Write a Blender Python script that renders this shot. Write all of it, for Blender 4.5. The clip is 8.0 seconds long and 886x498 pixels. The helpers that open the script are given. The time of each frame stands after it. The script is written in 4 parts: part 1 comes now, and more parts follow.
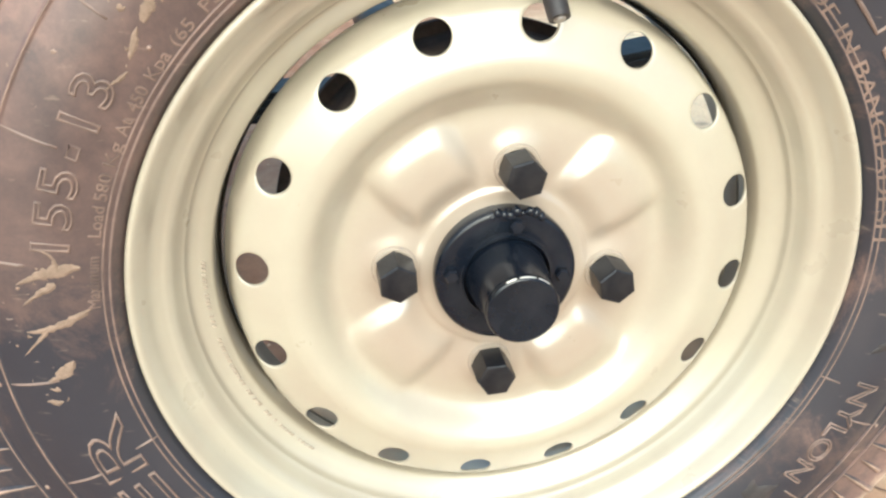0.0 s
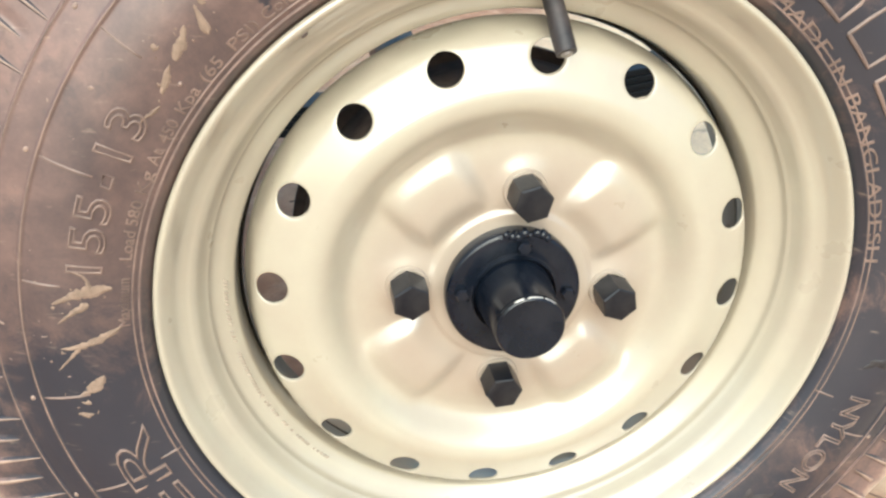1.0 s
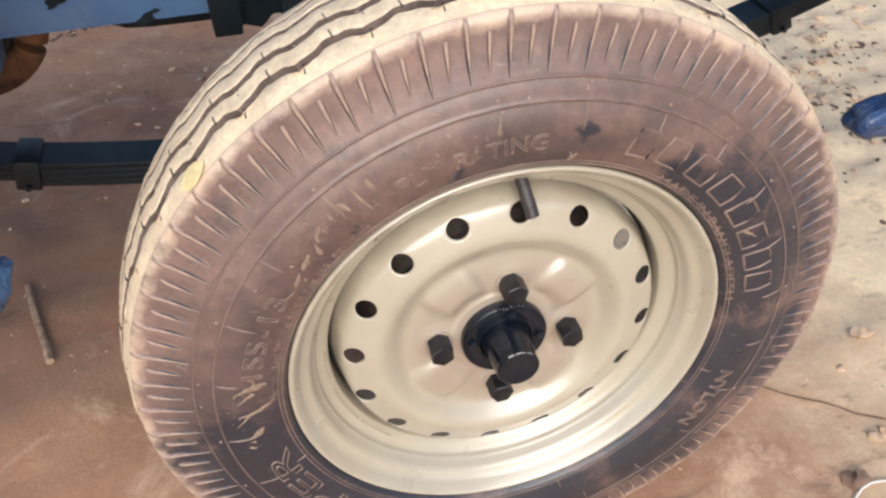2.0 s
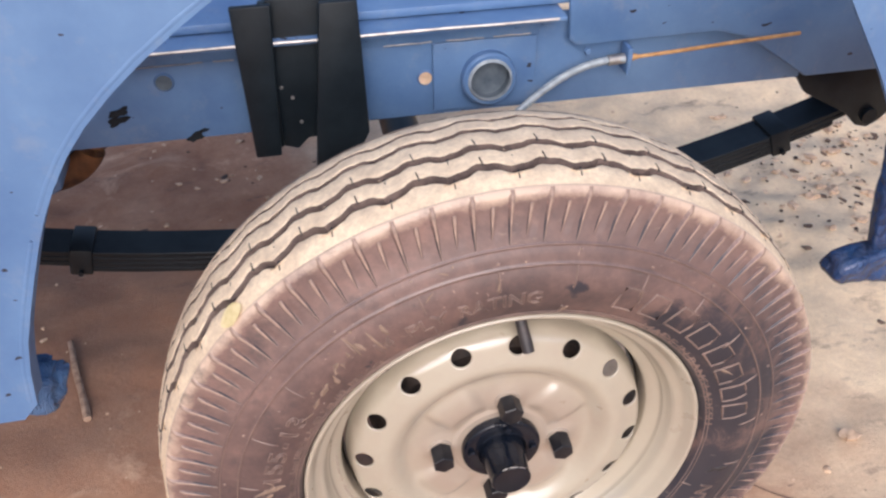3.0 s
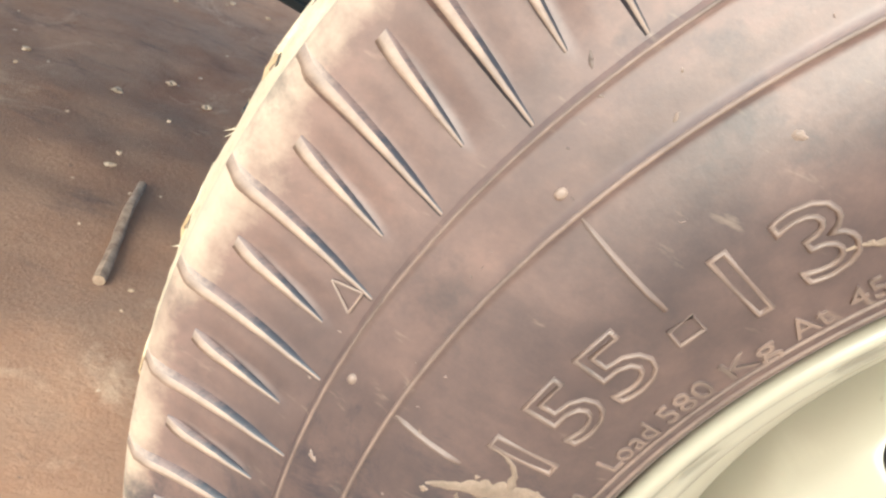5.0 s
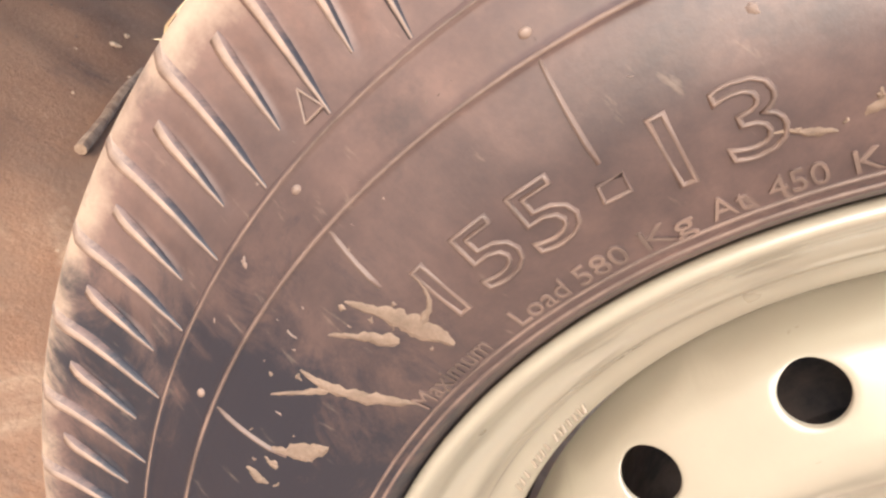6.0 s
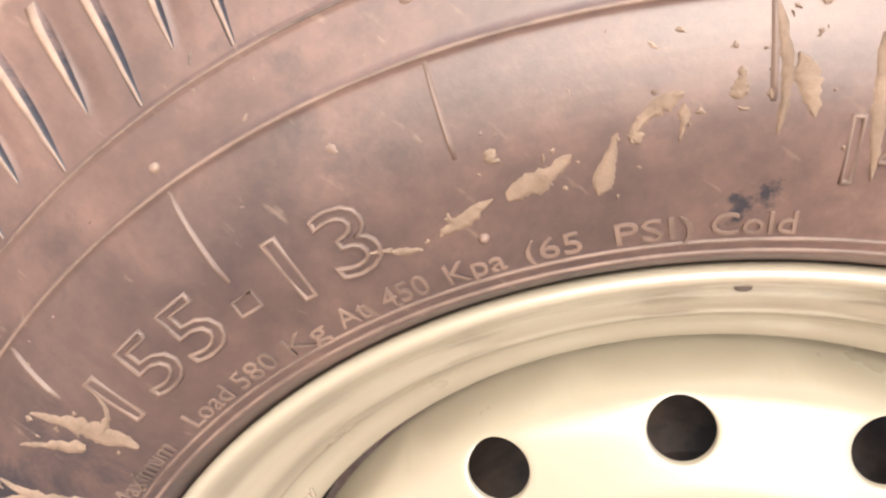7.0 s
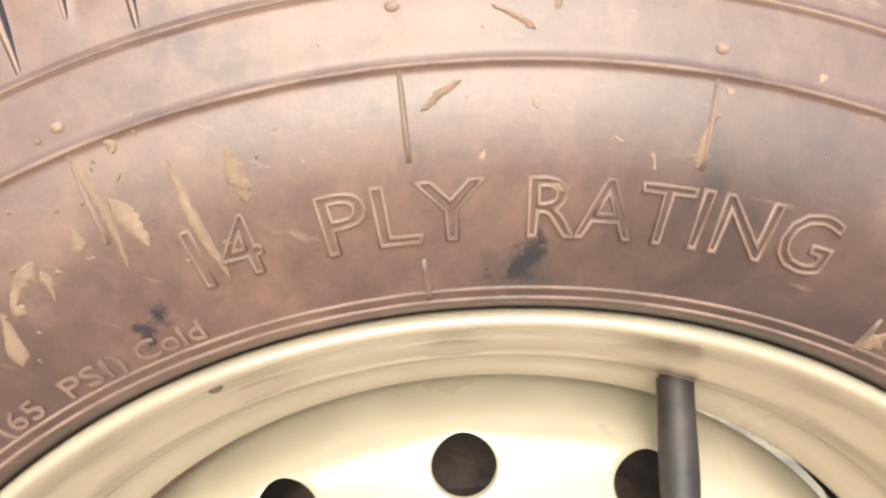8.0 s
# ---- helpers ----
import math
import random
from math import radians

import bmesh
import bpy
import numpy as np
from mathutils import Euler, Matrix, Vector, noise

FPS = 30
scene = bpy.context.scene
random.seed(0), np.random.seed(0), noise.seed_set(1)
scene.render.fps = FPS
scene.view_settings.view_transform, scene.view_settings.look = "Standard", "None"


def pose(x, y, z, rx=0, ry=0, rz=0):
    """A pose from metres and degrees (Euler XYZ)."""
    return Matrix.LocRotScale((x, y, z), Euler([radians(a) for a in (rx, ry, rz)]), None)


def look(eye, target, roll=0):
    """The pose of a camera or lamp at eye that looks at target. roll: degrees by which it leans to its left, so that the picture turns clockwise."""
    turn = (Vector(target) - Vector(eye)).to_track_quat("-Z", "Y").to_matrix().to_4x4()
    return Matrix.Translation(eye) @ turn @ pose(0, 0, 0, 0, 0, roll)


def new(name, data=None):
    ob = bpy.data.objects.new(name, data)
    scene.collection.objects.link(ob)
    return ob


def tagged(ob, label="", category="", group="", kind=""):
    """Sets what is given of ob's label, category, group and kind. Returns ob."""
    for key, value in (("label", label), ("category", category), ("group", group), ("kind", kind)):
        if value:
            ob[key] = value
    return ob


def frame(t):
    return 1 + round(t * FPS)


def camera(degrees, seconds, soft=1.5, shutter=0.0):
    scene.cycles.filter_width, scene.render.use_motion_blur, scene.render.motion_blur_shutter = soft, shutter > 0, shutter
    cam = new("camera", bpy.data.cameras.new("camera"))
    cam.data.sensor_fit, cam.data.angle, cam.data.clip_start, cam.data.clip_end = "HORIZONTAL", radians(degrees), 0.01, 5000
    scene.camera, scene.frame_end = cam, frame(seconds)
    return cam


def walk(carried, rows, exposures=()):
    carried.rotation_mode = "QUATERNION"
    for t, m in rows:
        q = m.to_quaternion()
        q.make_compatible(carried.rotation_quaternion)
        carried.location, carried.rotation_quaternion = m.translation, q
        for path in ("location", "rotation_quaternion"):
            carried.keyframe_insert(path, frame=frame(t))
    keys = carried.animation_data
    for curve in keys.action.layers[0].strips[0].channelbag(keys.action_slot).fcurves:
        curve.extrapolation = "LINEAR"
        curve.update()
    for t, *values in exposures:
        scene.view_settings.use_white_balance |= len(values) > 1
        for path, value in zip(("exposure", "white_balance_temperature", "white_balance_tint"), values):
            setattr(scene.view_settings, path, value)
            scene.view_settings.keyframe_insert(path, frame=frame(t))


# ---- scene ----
cam = camera(55.13, 8.0, soft=2.4)
# seconds, eye in metres, then yaw, pitch and roll in degrees
ROWS = [
    (0, -0.1008, -0.3824, 0.5095, -10.11, -26.31, 0.83),
    (0.5, -0.1033, -0.3824, 0.5163, -8.95, -24.88, 0.77),
    (1, -0.1082, -0.3949, 0.5286, -9.99, -26.40, 0.99),
    (1.5, -0.1372, -0.4453, 0.6267, -11.80, -34.14, -0.93),
    (2, -0.1646, -0.4893, 0.8209, -13.11, -39.37, -1.98),
    (2.2, -0.1685, -0.5058, 0.9023, -14.06, -40.10, -1.55),
    (2.5, -0.1689, -0.5192, 0.9594, -13.83, -40.50, -1.48),
    (2.75, -0.1595, -0.5168, 0.9641, -12.53, -39.37, -1.10),
    (3, -0.1499, -0.5005, 0.9395, -10.87, -37.75, -0.50),
    (3.3, -0.1493, -0.4606, 0.8836, -9.21, -36.25, 0.46),
    (3.5, -0.1600, -0.4141, 0.8323, -8.53, -35.92, 1.44),
    (4, -0.2025, -0.3080, 0.6924, -5.32, -33.67, 3.89),
    (4.5, -0.2246, -0.2327, 0.5430, -1.14, -29.91, 10.72),
    (5, -0.2421, -0.1750, 0.4631, -0.55, -28.50, 21.42),
    (5.2, -0.2343, -0.1789, 0.4568, -1.23, -29.39, 25.27),
    (5.5, -0.2329, -0.1771, 0.4448, -1.51, -29.30, 28.82),
    (5.75, -0.2275, -0.1848, 0.4428, -1.87, -29.29, 31.95),
    (6, -0.2203, -0.1945, 0.4455, -2.32, -29.05, 34.42),
    (6.3, -0.2121, -0.2004, 0.4524, -2.93, -28.05, 35.45),
    (6.5, -0.2098, -0.2007, 0.4595, -3.54, -26.38, 35.92),
    (6.7, -0.2011, -0.1980, 0.4756, -4.17, -25.47, 35.63),
    (7, -0.1758, -0.1923, 0.4943, -4.53, -23.72, 33.10),
    (7.2, -0.1575, -0.1948, 0.5075, -4.25, -20.90, 29.80),
    (7.5, -0.1300, -0.1994, 0.5279, -4.85, -19.70, 24.92),
    (8, -0.0819, -0.1974, 0.5518, -6.63, -18.60, 14.13),
]
walk(
    cam,
    [(t, pose(x, y, z, 90 + pitch, 0, yaw) @ pose(0, 0, 0, 0, 0, roll)) for t, x, y, z, yaw, pitch, roll in ROWS],
    exposures=[
        (0.0, 0.75, 5700, -4), (0.5, 0.75, 5700, -4), (1.0, 0.69, 5700, -3), (1.5, 0.38, 5700, -1), (2.0, 0.22, 5870, 7), (2.2, 0.08, 5920, 14),
        (3.3, 0.28, 5770, 16), (3.5, 0.44, 5740, 8), (4.0, 0.72, 5670, 0), (5.0, 0.92, 5670, -6), (5.5, 0.82, 5920, -2), (6.3, 0.70, 6270, 12), (6.5, 0.80, 6170, 8), (7.0, 0.85, 6170, 8), (8.0, 0.88, 6320, 2),
    ],
)

# ---- light: an overcast sky, with a wide weak sun from the camera's side ----
SUN_EL, SUN_AZ = radians(36), radians(190)
world = bpy.data.worlds.new("sky")
scene.world = world
world.use_nodes = True
wn = world.node_tree
sky = wn.nodes.new("ShaderNodeTexSky")
sky.sky_type, sky.sun_disc = "NISHITA", False
sky.sun_elevation, sky.sun_rotation = SUN_EL, SUN_AZ
sky.air_density, sky.dust_density, sky.ozone_density = 1.0, 5.0, 0.6
back = wn.nodes["Background"]
back.inputs["Strength"].default_value = 0.15
wn.links.new(sky.outputs["Color"], back.inputs["Color"])
sun = new("sun", bpy.data.lights.new("sun", "SUN"))
sun.data.energy, sun.data.angle, sun.data.color = 1.3, radians(60), (1.0, 0.955, 0.91)
sun_from = Vector((math.sin(SUN_AZ) * math.cos(SUN_EL), math.cos(SUN_AZ) * math.cos(SUN_EL), math.sin(SUN_EL)))
sun.matrix_world = look(sun_from * 20, (0, 0, 0))


# ---- materials ----
class Mat:
    """A small builder for node materials in object coordinates."""

    def __init__(self, name, rough=0.6, metal=0.0):
        self.m = bpy.data.materials.new(name)
        self.m.use_nodes = True
        self.t = self.m.node_tree
        self.bsdf = self.t.nodes["Principled BSDF"]
        self.bsdf.inputs["Roughness"].default_value = rough
        self.bsdf.inputs["Metallic"].default_value = metal
        self.co = self.t.nodes.new("ShaderNodeTexCoord").outputs["Object"]

    def link(self, a, b):
        self.t.links.new(a, b)

    def noise(self, scale, detail=4.0, rough=0.6, stretch=None, distort=0.0):
        n = self.t.nodes.new("ShaderNodeTexNoise")
        n.inputs["Scale"].default_value, n.inputs["Detail"].default_value = scale, detail
        n.inputs["Roughness"].default_value, n.inputs["Distortion"].default_value = rough, distort
        src = self.co
        if stretch:
            mp = self.t.nodes.new("ShaderNodeMapping")
            mp.inputs["Scale"].default_value = stretch
            self.link(src, mp.inputs["Vector"])
            src = mp.outputs["Vector"]
        self.link(src, n.inputs["Vector"])
        return n.outputs["Fac"]

    def ramp(self, fac, stops):
        r = self.t.nodes.new("ShaderNodeValToRGB")
        e = r.color_ramp.elements
        while len(e) < len(stops):
            e.new(0.5)
        for el, (p, c) in zip(e, stops):
            el.position = p
            el.color = (*c, 1) if isinstance(c, tuple) else (c, c, c, 1)
        self.link(fac, r.inputs["Fac"])
        return r.outputs["Color"]

    def mix(self, fac, a, b, blend="MIX"):
        n = self.t.nodes.new("ShaderNodeMix")
        n.data_type, n.blend_type = "RGBA", blend
        for value, sock in ((fac, n.inputs[0]), (a, n.inputs[6]), (b, n.inputs[7])):
            if isinstance(value, (int, float)):
                sock.default_value = value if sock.type == "VALUE" else (value, value, value, 1)
            elif isinstance(value, tuple):
                sock.default_value = (*value, 1)
            else:
                self.link(value, sock)
        return n.outputs[2]

    def math(self, op, a, b=0.0):
        n = self.t.nodes.new("ShaderNodeMath")
        n.operation, n.use_clamp = op, False
        for value, sock in ((a, n.inputs[0]), (b, n.inputs[1])):
            if isinstance(value, (int, float)):
                sock.default_value = value
            else:
                self.link(value, sock)
        return n.outputs[0]

    def radius(self):
        """Distance from the wheel's axle line (object y)."""
        s = self.t.nodes.new("ShaderNodeSeparateXYZ")
        self.link(self.co, s.inputs[0])
        return self.math("SQRT", self.math("ADD", self.math("MULTIPLY", s.outputs[0], s.outputs[0]), self.math("MULTIPLY", s.outputs[2], s.outputs[2])))

    def color(self, c):
        if isinstance(c, tuple):
            self.bsdf.inputs["Base Color"].default_value = (*c, 1)
        else:
            self.link(c, self.bsdf.inputs["Base Color"])
        return self

    def rough(self, fac, lo, hi):
        mr = self.t.nodes.new("ShaderNodeMapRange")
        mr.inputs["To Min"].default_value, mr.inputs["To Max"].default_value = lo, hi
        self.link(fac, mr.inputs["Value"])
        self.link(mr.outputs["Result"], self.bsdf.inputs["Roughness"])
        return self

    def bump(self, fac, strength, distance):
        b = self.t.nodes.new("ShaderNodeBump")
        b.inputs["Strength"].default_value, b.inputs["Distance"].default_value = strength, distance
        self.link(fac, b.inputs["Height"])
        self.link(b.outputs["Normal"], self.bsdf.inputs["Normal"])
        return self


DUST = (0.365, 0.222, 0.178)
DUST_PALE = (0.60, 0.46, 0.345)
RUBBER = (0.024, 0.023, 0.030)


# patches of the sidewall bare of dust, some with painted shade: degrees, radius, reach
BARE_SHADED = [(205, 0.213, 0.100), (190, 0.234, 0.040), (194, 0.281, 0.036), (229, 0.222, 0.105), (255, 0.235, 0.080), (285, 0.222, 0.080), (318, 0.222, 0.080), (349, 0.224, 0.085), (20, 0.214, 0.085), (44, 0.208, 0.055), (109, 0.203, 0.005), (132, 0.199, 0.005), (83, 0.221, 0.008), (58, 0.206, 0.022), (217, 0.275, 0.045), (242, 0.280, 0.040)]


def mat_sidewall():
    m = Mat("dusty_rubber", 0.5)
    # a thin film of dust, wiped away in cloudy patches
    film = m.ramp(m.noise(7, 9, 0.72, None, 0.6), [(0.36, 0.12), (0.50, 0.34), (0.66, 0.66)])
    fine = m.ramp(m.noise(95, 6, 0.75), [(0.30, 0.55), (0.66, 1.0)])
    fac = m.mix(1.0, film, fine, "MULTIPLY")
    # the shoulder has picked up more road dust than the belt near the rim
    edge = m.math("ADD", m.radius(), m.math("MULTIPLY", m.math("SUBTRACT", m.noise(26, 6, 0.7), 0.5), 0.030))
    belt = m.math("MULTIPLY", m.math("SUBTRACT", edge, 0.20), 10.0)
    shoulder = m.ramp(belt, [(0.22, 0.0), (0.45, 0.12), (0.80, 0.21), (0.95, 0.42)])
    shoulder = m.mix(1.0, shoulder, m.ramp(m.noise(9, 7, 0.7, None, 0.8), [(0.36, 0.30), (0.62, 1.0)]), "MULTIPLY")
    fac2 = m.mix(1.0, fac, shoulder, "SCREEN")
    body = m.mix(fac2, RUBBER, DUST)
    body = m.mix(m.ramp(belt, [(0.90, 0.0), (1.0, 0.92)]), body, DUST_PALE)
    wiped = m.ramp(m.noise(30, 6, 0.7), [(0.56, 0.0), (0.72, 0.75)])
    body = m.mix(wiped, body, (0.050, 0.044, 0.048))
    bare_shaded = None
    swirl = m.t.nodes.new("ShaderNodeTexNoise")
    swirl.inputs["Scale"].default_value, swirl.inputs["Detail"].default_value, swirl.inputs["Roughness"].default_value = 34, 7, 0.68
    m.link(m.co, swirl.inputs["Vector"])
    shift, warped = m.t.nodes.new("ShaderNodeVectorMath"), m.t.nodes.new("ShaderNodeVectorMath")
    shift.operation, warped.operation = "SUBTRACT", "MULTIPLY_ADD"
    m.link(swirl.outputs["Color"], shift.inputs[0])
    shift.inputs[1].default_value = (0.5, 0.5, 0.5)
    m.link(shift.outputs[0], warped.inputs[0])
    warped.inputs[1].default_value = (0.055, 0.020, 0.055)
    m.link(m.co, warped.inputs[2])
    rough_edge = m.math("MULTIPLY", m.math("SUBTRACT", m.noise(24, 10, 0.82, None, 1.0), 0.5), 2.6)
    for deg, r, size in BARE_SHADED:
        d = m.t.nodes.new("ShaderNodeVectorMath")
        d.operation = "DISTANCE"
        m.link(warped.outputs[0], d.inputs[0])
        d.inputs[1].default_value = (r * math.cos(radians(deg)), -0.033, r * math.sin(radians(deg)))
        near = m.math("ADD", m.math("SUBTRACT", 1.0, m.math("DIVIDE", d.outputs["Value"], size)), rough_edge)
        bare_shaded = near if bare_shaded is None else m.math("MAXIMUM", bare_shaded, near)
    # the navy puts shade and reflected sky into the colour of bare rubber
    body = m.mix(m.ramp(bare_shaded, [(-0.30, 0.0), (0.45, 0.94)]), body, (0.018, 0.022, 0.034))
    scuff = m.ramp(m.noise(60, 4, 0.6, (1.0, 1.0, 4.0)), [(0.64, 0.0), (0.80, 0.35)])
    m.color(m.mix(scuff, body, DUST_PALE))
    m.bsdf.inputs["Specular IOR Level"].default_value = 0.85
    matt = m.mix(1.0, m.mix(0.5, fac2, m.noise(22, 6, 0.7)), m.ramp(belt, [(0.50, 0.0), (0.72, 0.7)]), "SCREEN")
    m.rough(matt, 0.28, 0.62)
    return m.bump(m.mix(0.25, m.noise(420, 4, 0.7), m.noise(60, 5, 0.6)), 0.14, 0.0007).m


def mat_rib():
    """Rib crests, rubbed paler than the rubber between them."""
    m = Mat("dusty_rib_rubber", 0.5)
    a = m.ramp(m.noise(14, 7, 0.7, None, 0.5), [(0.38, 0.10), (0.62, 0.95)])
    b = m.ramp(m.noise(120, 5, 0.7), [(0.30, 0.6), (0.62, 1.0)])
    m.color(m.mix(m.mix(1.0, a, b, "MULTIPLY"), (0.085, 0.066, 0.061), (0.50, 0.355, 0.275)))
    m.rough(a, 0.35, 0.7)
    return m.bump(m.noise(420, 4, 0.7), 0.25, 0.0006).m


def mat_tread():
    m = Mat("dust_caked_tread", 0.9)
    a = m.ramp(m.noise(40, 6, 0.7), [(0.3, 0.45), (0.6, 1.0)])
    b = m.ramp(m.noise(240, 4, 0.7), [(0.3, 0.6), (0.6, 1.0)])
    m.color(m.mix(m.mix(1.0, a, b, "MULTIPLY"), (0.40, 0.300, 0.215), (0.84, 0.69, 0.485)))
    return m.bump(m.noise(330, 5, 0.75), 0.5, 0.0009).m


def mat_relief():
    """Moulded letters and ridges, their edges rubbed pale with dust."""
    m = Mat("moulded_rubber_relief", 0.5)
    a = m.ramp(m.noise(55, 5, 0.6), [(0.30, 0.25), (0.62, 1.0)])
    m.color(m.mix(a, (0.066, 0.052, 0.048), (0.255, 0.178, 0.144)))
    return m.bump(m.noise(500, 3, 0.6), 0.3, 0.0004).m


def mat_mud(name="dried_mud", col=(0.32, 0.230, 0.170)):
    m = Mat(name, 0.95)
    a = m.ramp(m.noise(120, 5, 0.7), [(0.3, 0.0), (0.7, 1.0)])
    m.color(m.mix(a, tuple(c * 0.6 for c in col), col))
    return m.bump(m.noise(500, 5, 0.75), 0.6, 0.0008).m


def mat_rim():
    m = Mat("white_wheel_paint", 0.32)
    film = m.ramp(m.noise(18, 6, 0.6), [(0.38, 0.0), (0.75, 0.32)])
    # brown dust in the dish round the hub, with the reflected ground painted in
    dish = m.math("ADD", m.radius(), m.math("MULTIPLY", m.math("SUBTRACT", m.noise(20, 6, 0.7), 0.5), 0.035))
    film = m.mix(1.0, film, m.ramp(m.math("MULTIPLY", dish, 5.0), [(0.34, 0.50), (0.50, 0.0)]), "SCREEN")
    spots = m.ramp(m.noise(170, 3, 0.5), [(0.70, 0.0), (0.78, 0.35)])
    body = m.mix(film, (0.440, 0.400, 0.312), (0.315, 0.235, 0.192))
    m.color(m.mix(spots, body, (0.45, 0.35, 0.28)))
    m.rough(m.noise(30, 4, 0.6), 0.20, 0.42)
    m.bsdf.inputs["Coat Weight"].default_value = 1.0
    m.bsdf.inputs["Coat IOR"].default_value = 1.65
    m.bsdf.inputs["Coat Roughness"].default_value = 0.15
    return m.bump(m.noise(600, 3, 0.5), 0.08, 0.0003).m


# groove rubber with less dust, its shade also put into the colour
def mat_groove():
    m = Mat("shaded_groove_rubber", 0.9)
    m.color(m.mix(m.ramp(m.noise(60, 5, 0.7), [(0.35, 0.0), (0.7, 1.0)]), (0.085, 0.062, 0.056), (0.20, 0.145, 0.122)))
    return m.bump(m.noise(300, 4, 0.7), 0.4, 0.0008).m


def mat_wrap(name, dark, pale):
    m = Mat(name, 0.2)
    m.color(m.mix(m.ramp(m.noise(26, 5, 0.6), [(0.35, 0.0), (0.7, 1.0)]), dark, pale))
    m.bsdf.inputs["Coat Weight"].default_value = 0.6
    m.bsdf.inputs["Coat Roughness"].default_value = 0.08
    return m.bump(m.noise(38, 5, 0.6, None, 1.4), 1.0, 0.016).m


def mat_plain(name, a, b, scale, rough, metal=0.0, bump=0.2, dist=0.0006, lo=0.35, hi=0.65):
    m = Mat(name, rough, metal)
    f = m.ramp(m.noise(scale, 6, 0.65), [(lo, 0.0), (hi, 1.0)])
    m.color(m.mix(f, a, b))
    m.rough(m.noise(scale * 2.3, 4, 0.6), rough * 0.75, min(1.0, rough * 1.3))
    return m.bump(m.noise(scale * 9, 4, 0.7), bump, dist).m


def mat_blue():
    m = Mat("blue_vehicle_paint", 0.4)
    big = m.ramp(m.noise(7, 6, 0.65), [(0.35, 0.0), (0.7, 1.0)])
    body = m.mix(big, (0.080, 0.158, 0.325), (0.142, 0.254, 0.44))
    dust = m.ramp(m.noise(30, 6, 0.7), [(0.55, 0.0), (0.85, 0.4)])
    body = m.mix(dust, body, (0.34, 0.36, 0.38))
    chips = m.ramp(m.noise(55, 2, 0.5, (1, 1, 2)), [(0.735, 0.0), (0.745, 1.0)])
    m.color(m.mix(chips, body, (0.02, 0.02, 0.03)))
    m.rough(m.noise(16, 4, 0.6), 0.28, 0.6)
    return m.bump(m.noise(80, 4, 0.6), 0.12, 0.0015).m


def mat_ground():
    m = Mat("trodden_earth", 0.95)
    big = m.ramp(m.noise(1.9, 7, 0.66, None, 0.5), [(0.36, 0.0), (0.64, 1.0)])
    mid = m.ramp(m.noise(9, 8, 0.74), [(0.36, 0.0), (0.64, 1.0)])
    fine = m.ramp(m.noise(85, 6, 0.78), [(0.36, 0.0), (0.64, 1.0)])
    c = m.mix(big, (0.280, 0.130, 0.074), (0.46, 0.248, 0.146))
    c = m.mix(m.mix(0.6, 0.0, mid), c, (0.53, 0.330, 0.214))
    bare = m.ramp(m.noise(5.5, 9, 0.75, None, 0.8), [(0.55, 0.0), (0.68, 0.7)])
    c = m.mix(bare, c, (0.78, 0.540, 0.365))
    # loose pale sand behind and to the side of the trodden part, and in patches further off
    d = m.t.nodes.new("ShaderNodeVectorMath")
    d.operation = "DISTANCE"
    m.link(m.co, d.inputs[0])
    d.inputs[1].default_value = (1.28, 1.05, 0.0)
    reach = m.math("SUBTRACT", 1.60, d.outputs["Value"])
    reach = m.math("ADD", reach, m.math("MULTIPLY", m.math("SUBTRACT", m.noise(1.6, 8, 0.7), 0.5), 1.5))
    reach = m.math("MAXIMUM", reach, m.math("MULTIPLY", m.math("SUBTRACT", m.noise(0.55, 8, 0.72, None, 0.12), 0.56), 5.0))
    # the pale tone also puts the sunlight beyond the vehicle's shade into the colour
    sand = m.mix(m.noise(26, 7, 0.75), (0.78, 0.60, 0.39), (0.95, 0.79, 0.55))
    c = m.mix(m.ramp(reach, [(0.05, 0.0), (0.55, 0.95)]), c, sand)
    c = m.mix(m.mix(1.0, fine, (0.18, 0.18, 0.18), "MULTIPLY"), c, (0.15, 0.092, 0.070))
    # the vehicle's shade on the earth ahead of the wheel, put into the colour
    shade_dist = m.t.nodes.new("ShaderNodeVectorMath")
    shade_dist.operation = "DISTANCE"
    m.link(m.co, shade_dist.inputs[0])
    shade_dist.inputs[1].default_value = (-0.62, 0.53, 0.0)
    body_shade = m.math("ADD", m.math("SUBTRACT", 0.34, shade_dist.outputs["Value"]), m.math("MULTIPLY", m.math("SUBTRACT", m.noise(4.5, 8, 0.75), 0.5), 0.7))
    c = m.mix(m.ramp(m.math("MULTIPLY", body_shade, 3.0), [(0.0, 0.0), (0.7, 0.36)]), c, (0.115, 0.078, 0.066))
    stains = m.ramp(m.noise(7.5, 7, 0.75, (1, 2.2, 1)), [(0.56, 0.0), (0.70, 0.72)])
    c = m.mix(stains, c, (0.15, 0.095, 0.078))
    litter = m.ramp(m.noise(38, 5, 0.7, (1, 1.7, 1), 0.4), [(0.66, 0.0), (0.72, 0.7)])
    m.color(m.mix(litter, c, (0.16, 0.105, 0.085)))
    grit = m.mix(0.5, m.noise(40, 7, 0.78), m.noise(220, 5, 0.75))
    return m.bump(grit, 0.4, 0.010).m


